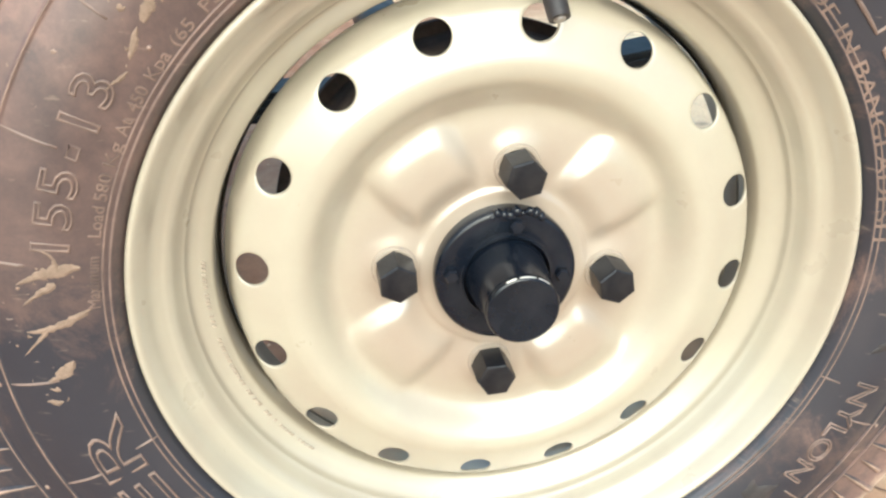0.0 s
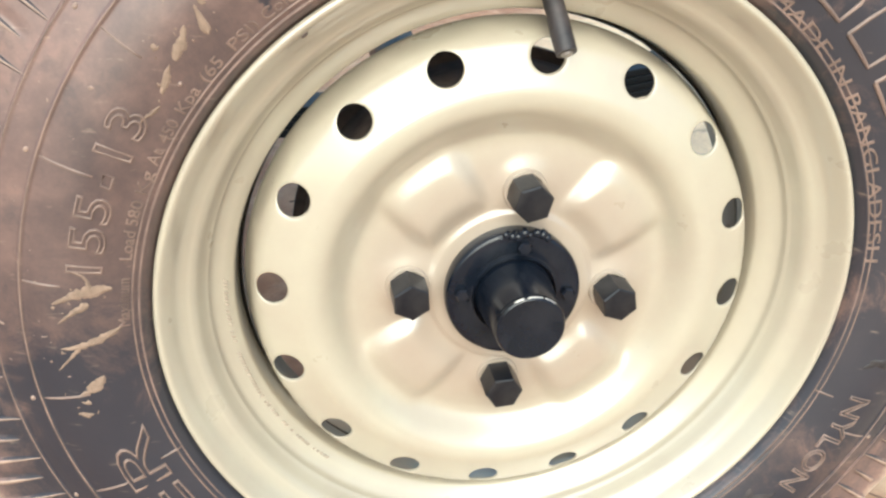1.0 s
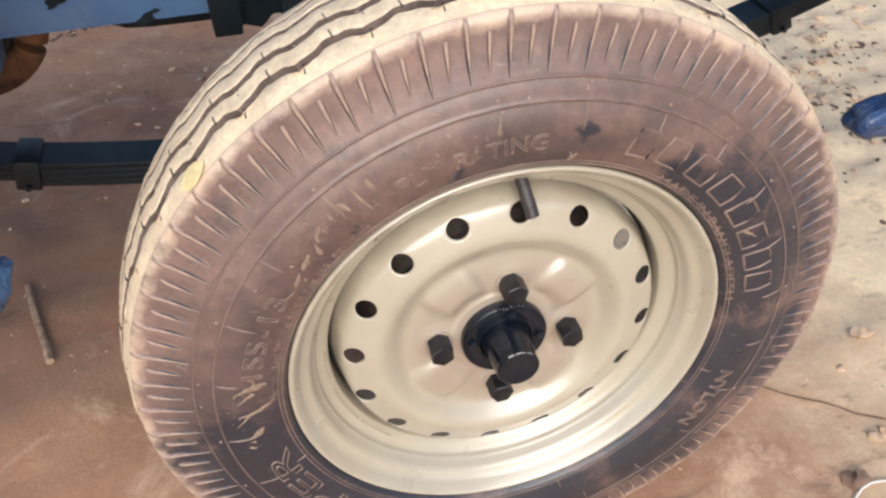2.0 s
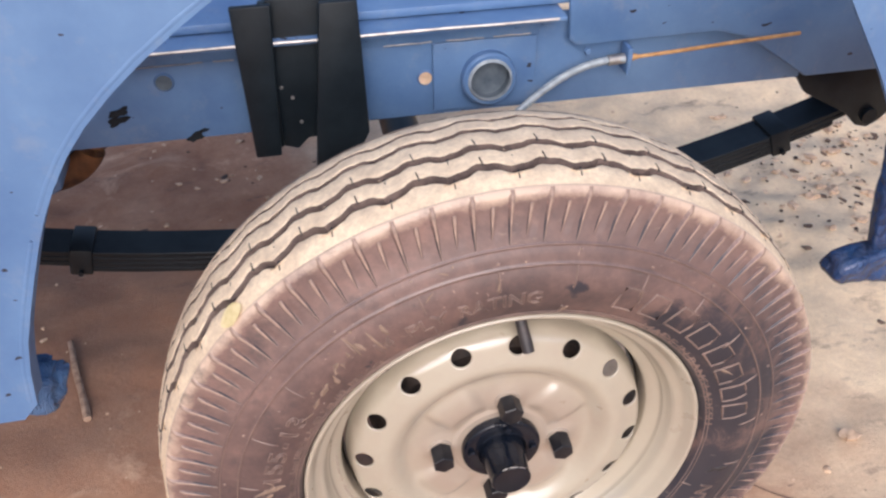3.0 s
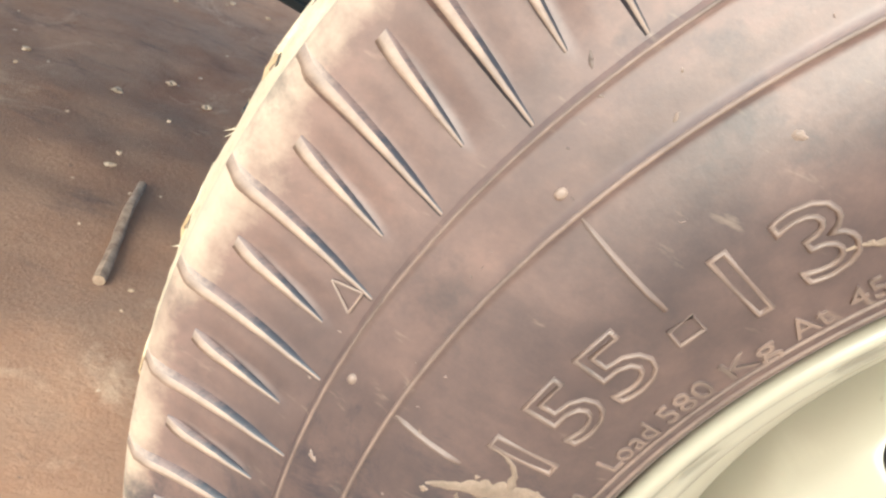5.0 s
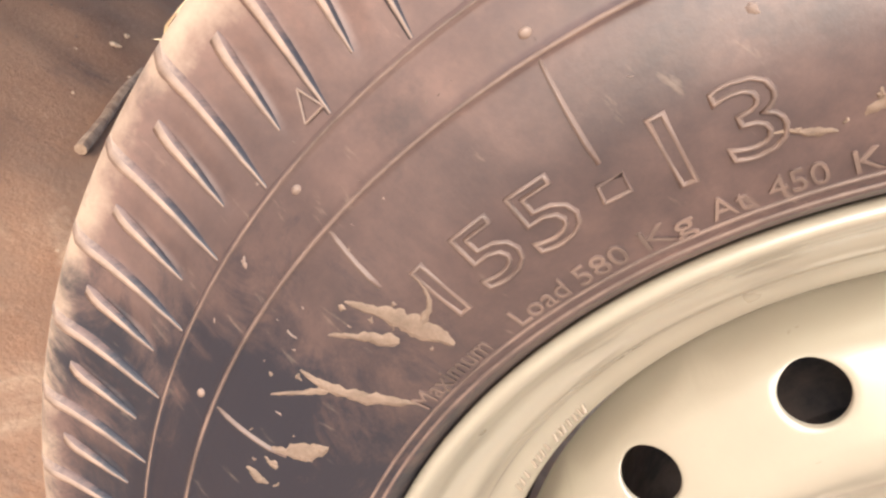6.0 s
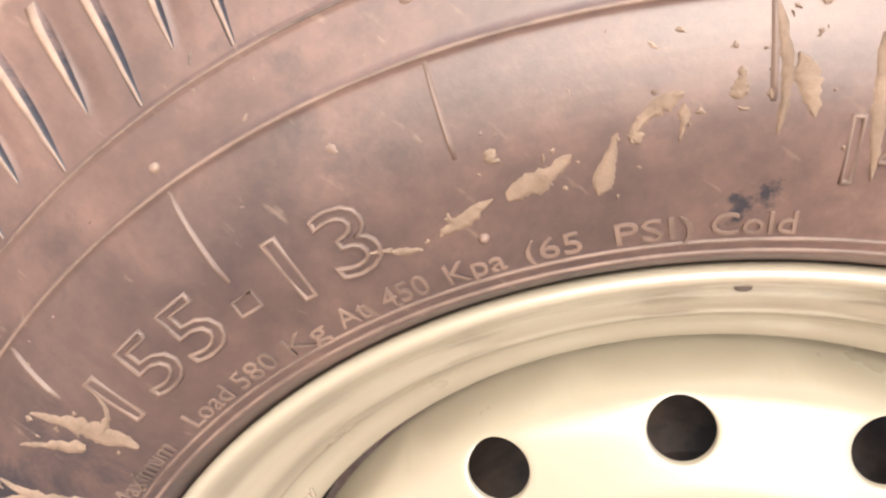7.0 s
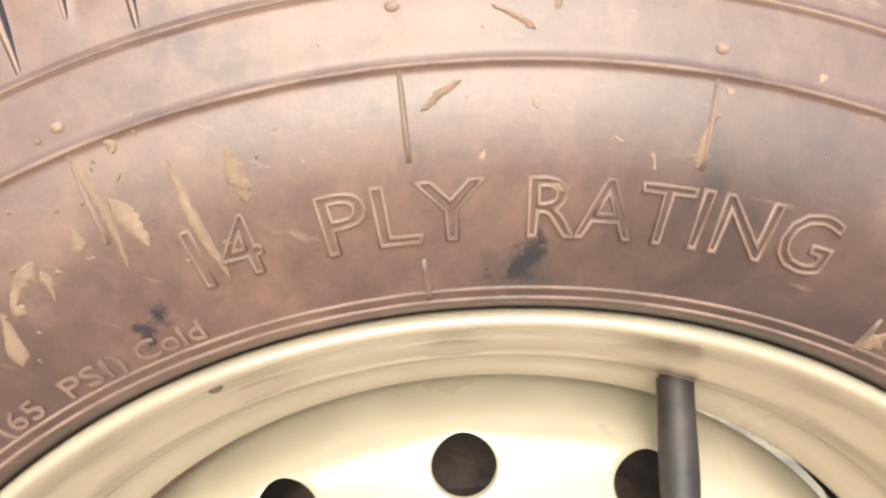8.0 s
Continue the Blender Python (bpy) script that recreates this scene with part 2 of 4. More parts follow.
RIB = mat_rib()
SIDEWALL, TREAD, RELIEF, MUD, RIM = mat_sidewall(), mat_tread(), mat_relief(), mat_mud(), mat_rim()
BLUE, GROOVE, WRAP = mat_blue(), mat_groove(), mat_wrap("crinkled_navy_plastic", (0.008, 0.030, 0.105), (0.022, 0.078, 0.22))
WRAP_PALE = mat_wrap("crinkled_blue_plastic", (0.038, 0.100, 0.25), (0.098, 0.215, 0.42))
BLACK_PAINT = mat_plain("black_chassis_paint", (0.005, 0.009, 0.013), (0.013, 0.020, 0.026), 22, 0.42, 0.0, 0.3)
BLACK_PAINT.node_tree.nodes["Principled BSDF"].inputs["Specular IOR Level"].default_value = 0.32
NUT = mat_plain("dark_oiled_steel", (0.009, 0.011, 0.016), (0.030, 0.029, 0.032), 60, 0.30, 0.3, 0.2)
CAP = mat_plain("black_greasy_enamel", (0.004, 0.007, 0.013), (0.013, 0.015, 0.022), 45, 0.15, 0.0, 0.12)
CAP.node_tree.nodes["Principled BSDF"].inputs["Specular IOR Level"].default_value = 0.36
DRUM = mat_plain("rusty_cast_iron", (0.045, 0.040, 0.041), (0.15, 0.112, 0.095), 35, 0.75, 0.2, 0.5)
RUST = mat_plain("orange_rust", (0.045, 0.026, 0.019), (0.36, 0.165, 0.068), 13, 0.8, 0.1, 0.5)
VALVE = mat_plain("black_valve_rubber", (0.02, 0.02, 0.022), (0.06, 0.05, 0.05), 80, 0.5, 0.0, 0.2)
STEEL = mat_plain("bare_worn_steel", (0.30, 0.29, 0.28), (0.55, 0.53, 0.50), 60, 0.4, 0.8, 0.2)
CABLE = mat_plain("grey_cable_sheath", (0.22, 0.27, 0.31), (0.40, 0.45, 0.48), 90, 0.5, 0.1, 0.2)
BRASS = mat_plain("ochre_cable_sheath", (0.42, 0.22, 0.08), (0.62, 0.36, 0.15), 70, 0.5, 0.1, 0.2)
# the shade inside the bore and the drilled hole, put into a paint
HOLLOW = mat_plain("shaded_hollow_paint", (0.06, 0.085, 0.11), (0.13, 0.16, 0.19), 60, 0.8)
EARTH_DARK = mat_plain("dark_packed_earth", (0.16, 0.095, 0.065), (0.26, 0.165, 0.115), 60, 0.95, 0.0, 0.5)
WOOD = mat_plain("weathered_twig", (0.22, 0.14, 0.10), (0.45, 0.32, 0.23), 90, 0.9, 0.0, 0.5)
STONE = mat_plain("dusty_stone", (0.46, 0.31, 0.20), (0.72, 0.54, 0.38), 45, 0.95, 0.0, 0.5)
DARK = mat_plain("grit_and_shade", (0.060, 0.042, 0.034), (0.17, 0.115, 0.085), 60, 0.95, 0.0, 0.5)
CORD = mat_plain("off_white_cord", (0.60, 0.56, 0.50), (0.78, 0.74, 0.68), 120, 0.8, 0.0, 0.3)
LEAF = mat_plain("dry_yellow_leaf", (0.62, 0.50, 0.22), (0.84, 0.72, 0.42), 90, 0.8, 0.0, 0.2)


# ---- mesh helpers ----
def mesh_of(name, verts, faces, material, smooth=True):
    me = bpy.data.meshes.new(name)
    me.from_pydata([tuple(v) for v in verts], [], faces)
    me.materials.append(material)
    if smooth:
        me.polygons.foreach_set("use_smooth", [True] * len(me.polygons))
    me.update()
    return me


def part(name, data, parent=None, label="", kind=""):
    """One mesh object under a thing or a part. data: a mesh, or a bmesh with its material set."""
    ob = new(name, data)
    if parent is not None:
        ob.parent = parent
    return tagged(ob, label=label, kind=kind)


def empty(name, m, label, category, group="", kind=""):
    ob = new(name)
    ob.matrix_world = m
    return tagged(ob, label, category, group, kind)


def from_bm(name, bm, material, smooth_angle=None):
    me = bpy.data.meshes.new(name)
    bm.normal_update()
    bm.to_mesh(me)
    bm.free()
    me.materials.append(material)
    if smooth_angle is not None:
        me.polygons.foreach_set("use_smooth", [True] * len(me.polygons))
        me.set_sharp_from_angle(angle=radians(smooth_angle))
    return me


def lathe(name, profile, material, n=192, closed=False, sharp=40):
    """Turns a list of (radius, y) round the y axis."""
    verts, faces, k = [], [], len(profile)
    for i in range(n):
        a = 2 * math.pi * i / n
        verts += [(r * math.cos(a), y, r * math.sin(a)) for r, y in profile]
    last = k if closed else k - 1
    for i in range(n):
        j = (i + 1) % n
        for p in range(last):
            q = (p + 1) % k
            faces.append((i * k + p, i * k + q, j * k + q, j * k + p))
    me = mesh_of(name, verts, faces, material)
    me.set_sharp_from_angle(angle=radians(sharp))
    return me


def smooth_profile(points, step=0.0015):
    """A rounded line through (radius, y) points, by Catmull-Rom."""
    p = [Vector(q) for q in points]
    p = [2 * p[0] - p[1]] + p + [2 * p[-1] - p[-2]]
    out = []
    for i in range(1, len(p) - 2):
        k = max(2, int((p[i + 1] - p[i]).length / step))
        for s in range(k):
            t = s / k
            out.append(0.5 * (2 * p[i] + (p[i + 1] - p[i - 1]) * t + (2 * p[i - 1] - 5 * p[i] + 4 * p[i + 1] - p[i + 2]) * t**2 + (3 * p[i] - p[i - 1] - 3 * p[i + 1] + p[i + 2]) * t**3))
    out.append(p[-2])
    return [tuple(v) for v in out]


def box_mesh(name, size, material, bevel=0.002, at=(0, 0, 0), segs=2):
    bm = bmesh.new()
    bmesh.ops.create_cube(bm, size=1.0)
    bmesh.ops.scale(bm, vec=size, verts=bm.verts)
    if bevel:
        bmesh.ops.bevel(bm, geom=bm.edges[:], offset=bevel, segments=segs, affect="EDGES", profile=0.5)
    bmesh.ops.translate(bm, vec=at, verts=bm.verts)
    return from_bm(name, bm, material, 35)


def tube_mesh(name, pts, radius, material, n=10, wobble=0.0, caps=True):
    """A round rod along points; radius may be a list."""
    pts = [Vector(p) for p in pts]
    rad = radius if isinstance(radius, (list, tuple)) else [radius] * len(pts)
    verts, faces = [], []
    for i, p in enumerate(pts):
        d = (pts[min(i + 1, len(pts) - 1)] - pts[max(i - 1, 0)]).normalized()
        side = d.cross(Vector((0, 0, 1)) if abs(d.z) < 0.9 else Vector((1, 0, 0))).normalized()
        up = side.cross(d)
        for k in range(n):
            a = 2 * math.pi * k / n
            r = rad[i] * (1 + wobble * noise.noise(p * 60 + Vector((k, 0, 0))))
            verts.append(p + (side * math.cos(a) + up * math.sin(a)) * r)
    for i in range(len(pts) - 1):
        for k in range(n):
            l = (k + 1) % n
            faces.append((i * n + k, i * n + l, (i + 1) * n + l, (i + 1) * n + k))
    if caps:
        faces.append(tuple(range(n))[::-1])
        faces.append(tuple((len(pts) - 1) * n + k for k in range(n)))
    me = mesh_of(name, verts, faces, material)
    me.set_sharp_from_angle(angle=radians(50))
    return me


def sheet_mesh(name, outline, y0, y1, material, bevel=0.0015):
    """A plate with an (x, z) outline between two depths."""
    bm = bmesh.new()
    f = bm.faces.new([bm.verts.new((x, y0, z)) for x, z in outline])
    r = bmesh.ops.extrude_face_region(bm, geom=[f])
    bmesh.ops.translate(bm, vec=(0, y1 - y0, 0), verts=[v for v in r["geom"] if isinstance(v, bmesh.types.BMVert)])
    bmesh.ops.recalc_face_normals(bm, faces=bm.faces)
    if bevel:
        bmesh.ops.bevel(bm, geom=bm.edges[:], offset=bevel, segments=2, affect="EDGES", profile=0.5)
    return from_bm(name, bm, material, 35)


# ---- ground: one sheet to the horizon, finer near the wheel ----
def rise(x, y):
    d = math.hypot(x, y)
    near = min(1.0, max(0.0, (2.4 - d) / 0.9))
    h = 0.014 * noise.fractal(Vector((x * 1.7, y * 1.7, 3.1)), 1.0, 2.1, 4) * near
    h += 0.006 * noise.fractal(Vector((x * 11, y * 11, 7.7)), 0.9, 2.1, 4) * near
    loose = min(1.0, max(0.0, (0.8 * x + 0.75 * y - 0.62) / 0.3)) * near
    h += loose * 0.011 * noise.fractal(Vector((x * 17, y * 17, 1.3)), 0.8, 2.2, 3)
    flat = min(1.0, max(0.0, (math.hypot(x, y * 0.7) - 0.12) / 0.25))
    return h * flat - 0.002


def build_ground():
    fine = np.arange(-1.0, 1.7, 0.016)
    far = np.array([0.05, 0.12, 0.25, 0.5, 0.9, 1.6, 3, 6, 12, 25, 60, 150, 400])
    xs = np.concatenate([fine[0] - far[::-1], fine, fine[-1] + far])
    ys = xs.copy()
    verts = [(x, y, rise(x, y)) for y in ys for x in xs]
    n = len(xs)
    faces = [(j * n + i, j * n + i + 1, (j + 1) * n + i + 1, (j + 1) * n + i) for j in range(n - 1) for i in range(n - 1)]
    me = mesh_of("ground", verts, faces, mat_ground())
    return tagged(new("ground", me), "dusty pinkish-brown trodden earth with grit and stains", "ground", kind="structure")


build_ground()


def build_crack():
    """A dark jagged joint that runs out from under the tyre."""
    rng = random.Random(4)
    verts, faces = [], []
    k = 26
    for i in range(k):
        s = i / (k - 1)
        x = 0.30 + 0.42 * s
        y = 0.165 - 0.31 * s + 0.0022 * rng.uniform(-1, 1)
        w = 0.0009 + 0.0009 * rng.random()
        z = rise(x, y) + 0.0025
        verts += [(x - 0.6 * w, y - w, z), (x + 0.6 * w, y + w, z)]
        if i:
            faces.append((2 * i - 2, 2 * i - 1, 2 * i + 1, 2 * i))
    tagged(new("ground_crack", mesh_of("ground_crack", verts, faces, EARTH_DARK)), "dark jagged joint in the dusty ground", "crack", kind="structure")


build_crack()


def stone_mesh(name, seed, material):
    bm = bmesh.new()
    bmesh.ops.create_icosphere(bm, subdivisions=2, radius=1.0)
    for v in bm.verts:
        v.co *= 1 + 0.9 * noise.noise(v.co * 2.1 + Vector((seed * 7.3, 0, 0)))
        v.co.z *= 0.5
    return from_bm(name, bm, material, 50)


def build_grit():
    """Loose grit and crumbs of earth, all in one."""
    rng = random.Random(11)
    base = []
    for s in range(4):
        me = stone_mesh("grit", s, STONE)
        base.append(([v.co.copy() for v in me.vertices], [tuple(p.vertices) for p in me.polygons]))
        bpy.data.meshes.remove(me)
    for name, material, count, label in (("grit", STONE, 620, "pale grit and crumbs strewn over the earth"), ("grit_and_shade", DARK, 60, "dark crumbs of soil on the earth, some put in as clods' shadows")):
        verts, faces = [], []
        for i in range(count):
            x, y = rng.uniform(-1.1, 1.7), rng.uniform(-0.25, 1.9)
            if math.hypot(x, y) < 0.16:
                continue
            size = 0.0014 + 0.0050 * rng.random() ** 5 + (0.001 if y > 0.9 else 0)
            vs, fs = base[i % 4]
            turn, z = rng.uniform(0, 6.28), rise(x, y) + size * 0.3
            c, s, o = math.cos(turn), math.sin(turn), len(verts)
            stretch = rng.uniform(0.7, 1.7)
            verts += [(x + size * (c * v.x * stretch - s * v.y), y + size * (s * v.x * stretch + c * v.y), z + size * v.z) for v in vs]
            faces += [tuple(o + q for q in f) for f in fs]
        # litter gathered along an old edge behind, and in heaps to the side
        # the heaps' dark crumbs stand in for the shadows of clods
        spots = [(-0.75 + 0.62 * rng.random(), 0.0, 0) for _ in range(35 if material is STONE else 150)] + [(0.86, 0.76, 1), (1.02, 0.98, 1), (0.95, 0.62, 1)] * (75 if material is STONE else 45) + [(-0.36, 1.05, 1)] * 10
        for i, (x, y, heap) in enumerate(spots):
            if heap:
                x, y = x + rng.gauss(0, 0.11), y + rng.gauss(0, 0.09)
            else:
                y = 1.42 + 0.30 * (x + 0.66) + 0.015 * math.sin(9 * x) + rng.gauss(0, 0.012)
            size = 0.0020 + (0.008 if heap and material is STONE else 0.004 if heap else 0.0028) * rng.random() ** 3
            vs, fs = base[i % 4]
            turn, z = rng.uniform(0, 6.28), rise(x, y) + size * 0.3
            c, s, o = math.cos(turn), math.sin(turn), len(verts)
            verts += [(x + size * (c * v.x * 1.6 - s * v.y), y + size * (s * v.x * 1.6 + c * v.y), z + size * v.z) for v in vs]
            faces += [tuple(o + q for q in f) for f in fs]
        tagged(new(name, mesh_of(name, verts, faces, material, False)), label, "grit", kind="stuff")


build_grit()


def build_pebbles():
    for i, (x, y, size) in enumerate(((0.55, 0.30, 0.012), (0.492, 0.110, 0.005), (0.74, 0.05, 0.016), (0.466, 0.004, 0.007), (0.552, 0.153, 0.010), (0.83, 0.42, 0.014))):
        me = stone_mesh("pebble", 20 + i, STONE)
        me.transform(Matrix.Diagonal((size * 1.2, size, size, 1)))
        ob = tagged(new("pebble", me), "small pale dusty pebble lying on the earth", "pebble", "pebbles on the ground")
        ob.matrix_world = pose(x, y, rise(x, y) + size * 0.42, 0, 0, i * 47)


build_pebbles()


def build_flat_stone():
    me = stone_mesh("flat_stone", 41, EARTH_DARK)
    me.transform(Matrix.Diagonal((0.0150, 0.0125, 0.0100, 1)))
    ob = tagged(new("flat_stone", me), "flat brown stone lying beside a curl of cord", "stone")
    ob.matrix_world = pose(0.409, -0.043, rise(0.409, -0.043) + 0.0025)


build_flat_stone()


def build_cord():
    way = [(0.386, -0.074), (0.3933, -0.0631), (0.4061, -0.0552), (0.421, -0.0508), (0.4326, -0.0513), (0.4396, -0.0530), (0.449, -0.0590), (0.455, -0.068)]
    pts = [Vector((x, y, rise(x, y) + 0.004)) for x, y in way]
    tagged(new("cord", tube_mesh("cord", pts, 0.0016, CORD, 8)), "short curl of off-white cord on the dusty earth", "cord")


build_cord()


def build_twig():
    a, b = Vector((-0.500, 0.40, 0)), Vector((-0.548, 0.572, 0))
    pts = []
    for i in range(12):
        p = a.lerp(b, i / 11)
        p.x += 0.0006 * math.sin(i * 0.7)
        p.z = rise(p.x, p.y) + 0.007 + 0.001 * math.sin(i)
        pts.append(p)
    tagged(new("twig", tube_mesh("twig", pts, [0.0056 - 0.0001 * i for i in range(12)], WOOD, 8, 0.2)), "dry brown stick lying on the dusty earth", "stick")


build_twig()

# ---- wheel ----
HUB = (0, 0, 0.302)
wheel = empty("wheel", pose(*HUB, 0, 5, 0), "white steel wheel with a dusty black ribbed tyre on the axle", "wheel")
RIBS, RIB_START = 63, 96.9  # long ribs on the shoulder, with a short one between each two
MID = 0.0435  # the tyre's middle plane along the axle

# outer sidewall, from the bead outwards: radius and y
SIDE = [(0.1800, -0.0060), (0.1825, -0.0135), (0.1850, -0.0205), (0.1874, -0.0254), (0.1900, -0.0278), (0.196, -0.0302), (0.2035, -0.0324), (0.2125, -0.0345), (0.222, -0.0352), (0.232, -0.0338), (0.2416, -0.0308), (0.250, -0.0284), (0.2565, -0.0256), (0.2605, -0.0240), (0.273, -0.0205), (0.287, -0.0180), (0.2957, -0.0172), (0.2997, -0.0146), (0.3004, -0.0128)]
ROUND = smooth_profile(SIDE, 0.0022)
SIDE_R, SIDE_Y = [p[0] for p in ROUND], [p[1] for p in ROUND]


def side_y(r):
    return float(np.interp(r, SIDE_R, SIDE_Y))


def on_side(r, deg, h=0.0):
    """A place on the outer sidewall at a radius and angle, h above the rubber."""
    slope = (side_y(r + 0.002) - side_y(r - 0.002)) / 0.004
    k = 1 / math.sqrt(1 + slope * slope)
    y, rr, a = side_y(r) - h * k, r + h * slope * k, radians(deg)
    return Vector((rr * math.cos(a), y, rr * math.sin(a)))


def bump_at(d, w):
    return math.exp(-((d / w) ** 4))


def build_tyre():
    prof = smooth_profile(SIDE, 0.0022)
    # two thin raised rings, where the ticks and the shoulder ribs end
    def ring(r, y):
        for at, w, h in ((0.2416, 0.0009, 0.0011), (0.2564, 0.0009, 0.0010), (0.1897, 0.0010, 0.0008), (0.1925, 0.0007, 0.0005)):
            y -= h * math.exp(-(((r - at) / w) ** 2))
        return y
    fine = []
    for (r0, y0), (r1, y1) in zip(prof, prof[1:]):
        for s in range(4):
            t = s / 4
            fine.append((r0 + (r1 - r0) * t, y0 + (y1 - y0) * t))
    fine.append(prof[-1])
    cut = next(i for i, (r, y) in enumerate(fine) if r > 0.2576)
    outer = [(r, ring(r, y)) for r, y in fine[: cut + 1]]
    inner = [(r, 2 * MID - y) for r, y in reversed(prof)]
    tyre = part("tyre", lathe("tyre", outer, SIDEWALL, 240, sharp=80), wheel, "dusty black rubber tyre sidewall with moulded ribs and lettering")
    shoulder, n_s = fine[cut:], RIBS * 24
    verts, faces, k = [], [], len(shoulder)
    for i in range(n_s):
        deg = 360 * i / n_s
        a = radians(deg)
        for r, y in shoulder:
            gate = bump_at(r - 0.2757, 0.0112)
            for start, depth in ((RIB_START, 0.0006), (RIB_START + 180 / RIBS, 0.0013)):
                ph = (deg - start + 180 / RIBS) % (360 / RIBS) - 180 / RIBS
                q = ph + 0.45 + 0.6 * (r - 0.2647) / 0.0235
                y += depth * gate * max(0.0, 1 + q / 1.25 if q < 0 else 1 - q / 0.4)
            verts.append((r * math.cos(a), y, r * math.sin(a)))
    for i in range(n_s):
        j = (i + 1) % n_s
        for p in range(k - 1):
            faces.append((i * k + p, i * k + p + 1, j * k + p + 1, j * k + p))
    part("shoulder", mesh_of("shoulder", verts, faces, SIDEWALL), tyre, "dusty ribbed shoulder of the tyre")
    part("inner_sidewall", lathe("inner_sidewall", inner, SIDEWALL, 120), tyre)

    # tread: four ribs parted by three zigzag grooves
    periods, per = 40, 12
    n = periods * per
    cols = []  # y from the middle, groove depth, share of the zigzag
    half = 0.0550
    def crown_r(y):
        return 0.3092 - 0.0072 * (y / half) ** 2 - 0.0016 * (y / half) ** 8

    def add(y, d, z):
        cols.append((y, d, z))
    for y in np.linspace(-half - 0.0013, -0.0440, 5):
        add(y, 0.0, 0.0)
    for g, w, sway in ((-0.0355, 0.0039, 1.25), (-0.0115, 0.0039, 1.0), (0.0140, 0.0028, 0.8), (0.0345, 0.0022, 0.7)):
        for dy, d in ((-w - 0.0012, 0.0), (-w, 0.0005), (-w + 0.0003, 0.0085), (w - 0.0003, 0.0085), (w, 0.0005), (w + 0.0012, 0.0)):
            add(g + dy, d, sway)
        if g < 0.03:
            for dy in (0.0085, 0.0120, 0.0155):
                add(g + dy, 0.0, 0.7)
    for y in np.linspace(0.0425, half, 5):
        add(y, 0.0, 0.0)
    verts, faces, k = [], [], len(cols)
    rng = random.Random(2)
    for i in range(n):
        a = 2 * math.pi * i / n
        u = (i % per) / per
        zig = 0.0034 * max(-1.0, min(0.75, 1.7 * (4 * abs(u - 0.5) - 1))) + 0.0008 * math.sin(6 * math.pi * u)
        for y, d, share in cols:
            crown = crown_r(y)
            r = crown - d + (0.0003 * rng.uniform(-1, 1) if d < 0.001 else 0)
            verts.append((r * math.cos(a), MID + y + zig * share, r * math.sin(a)))
    for i in range(n):
        j = (i + 1) % n
        for p in range(k - 1):
            faces.append((i * k + p, i * k + p + 1, j * k + p + 1, j * k + p))
    me = mesh_of("tread", verts, faces, TREAD)
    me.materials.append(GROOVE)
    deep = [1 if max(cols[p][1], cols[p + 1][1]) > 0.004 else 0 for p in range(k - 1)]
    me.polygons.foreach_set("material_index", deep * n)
    me.set_sharp_from_angle(angle=radians(32))
    tread = part("tread", me, wheel, "pale dust-caked tread with zigzag grooves")

    # fine cuts across the ribs, next to the grooves
    cut = bmesh.new()
    bmesh.ops.create_cube(cut, size=1.0)
    bmesh.ops.scale(cut, vec=(0.0010, 0.0086, 0.0016), verts=cut.verts)
    cut_me = from_bm("sipe", cut, VALVE)
    for row, (y, ph) in enumerate(((-0.0445, 0.5), (-0.0262, 0.0), (-0.0212, 0.5), (-0.0022, 0.0))):
        for i in range(0, periods):
            a = 360 * (i + ph) / periods
            if not 25 < a < 200:
                continue
            r = crown_r(y) - 0.0006
            fall = math.degrees(math.atan((crown_r(y + 0.002) - crown_r(y - 0.002)) / 0.004))
            ob = part("sipe", cut_me, tread)
            ob.matrix_basis = pose(0, 0, 0, 0, -a + 90, 0) @ pose(0, MID + y, r, fall, 0, 6 if row % 2 else -6)

    # rubber hairs left by the mould
    verts, faces = [], []
    for i in range(260):
        a, y = rng.uniform(0, 2 * math.pi), rng.choice((-0.046, -0.049, -0.044, -0.028, -0.018, 0.004, 0.024, 0.044)) + rng.uniform(-0.002, 0.002)
        r, h, w = crown_r(y) - 0.0004, rng.uniform(0.0010, 0.0028), 0.0003
        lean = rng.uniform(-0.012, 0.012)
        o = len(verts)
        for b, c in ((-w, -w), (w, -w), (w, w), (-w, w)):
            verts.append((r * math.cos(a + b / r), MID + y + c, r * math.sin(a + b / r)))
        verts.append(((r + h) * math.cos(a + lean), MID + y, (r + h) * math.sin(a + lean)))
        faces += [(o, o + 1, o + 4), (o + 1, o + 2, o + 4), (o + 2, o + 3, o + 4), (o + 3, o, o + 4)]
    part("mould_hair", mesh_of("mould_hair", verts, faces, TREAD, False), tread, kind="stuff")
    return tyre, tread


tyre, tread = build_tyre()


def ridge_mesh(name, r0, r1, w0, w1, h0, h1, material, steps=8, lean=0.0):
    """A raised rib along the sidewall's radius at angle zero; lean: degrees by which its outer end runs ahead."""
    verts, faces = [], []
    for i in range(steps + 1):
        s = i / steps
        r, w, h = r0 + (r1 - r0) * s, w0 + (w1 - w0) * s, h0 + (h1 - h0) * s
        if i in (0, steps):
            h *= 0.25
        deg = lean * s
        d = math.degrees(w / r)
        verts += [on_side(r, deg - d, -0.0004), on_side(r, deg - d * 0.35, h), on_side(r, deg + d * 0.35, h), on_side(r, deg + d, -0.0004)]
    for i in range(steps):
        o = 4 * i
        for q in range(3):
            faces.append((o + q, o + q + 1, o + q + 5, o + q + 4))
    faces += [(3, 2, 1, 0), tuple(4 * steps + q for q in range(4))]
    return mesh_of(name, verts, faces, material)


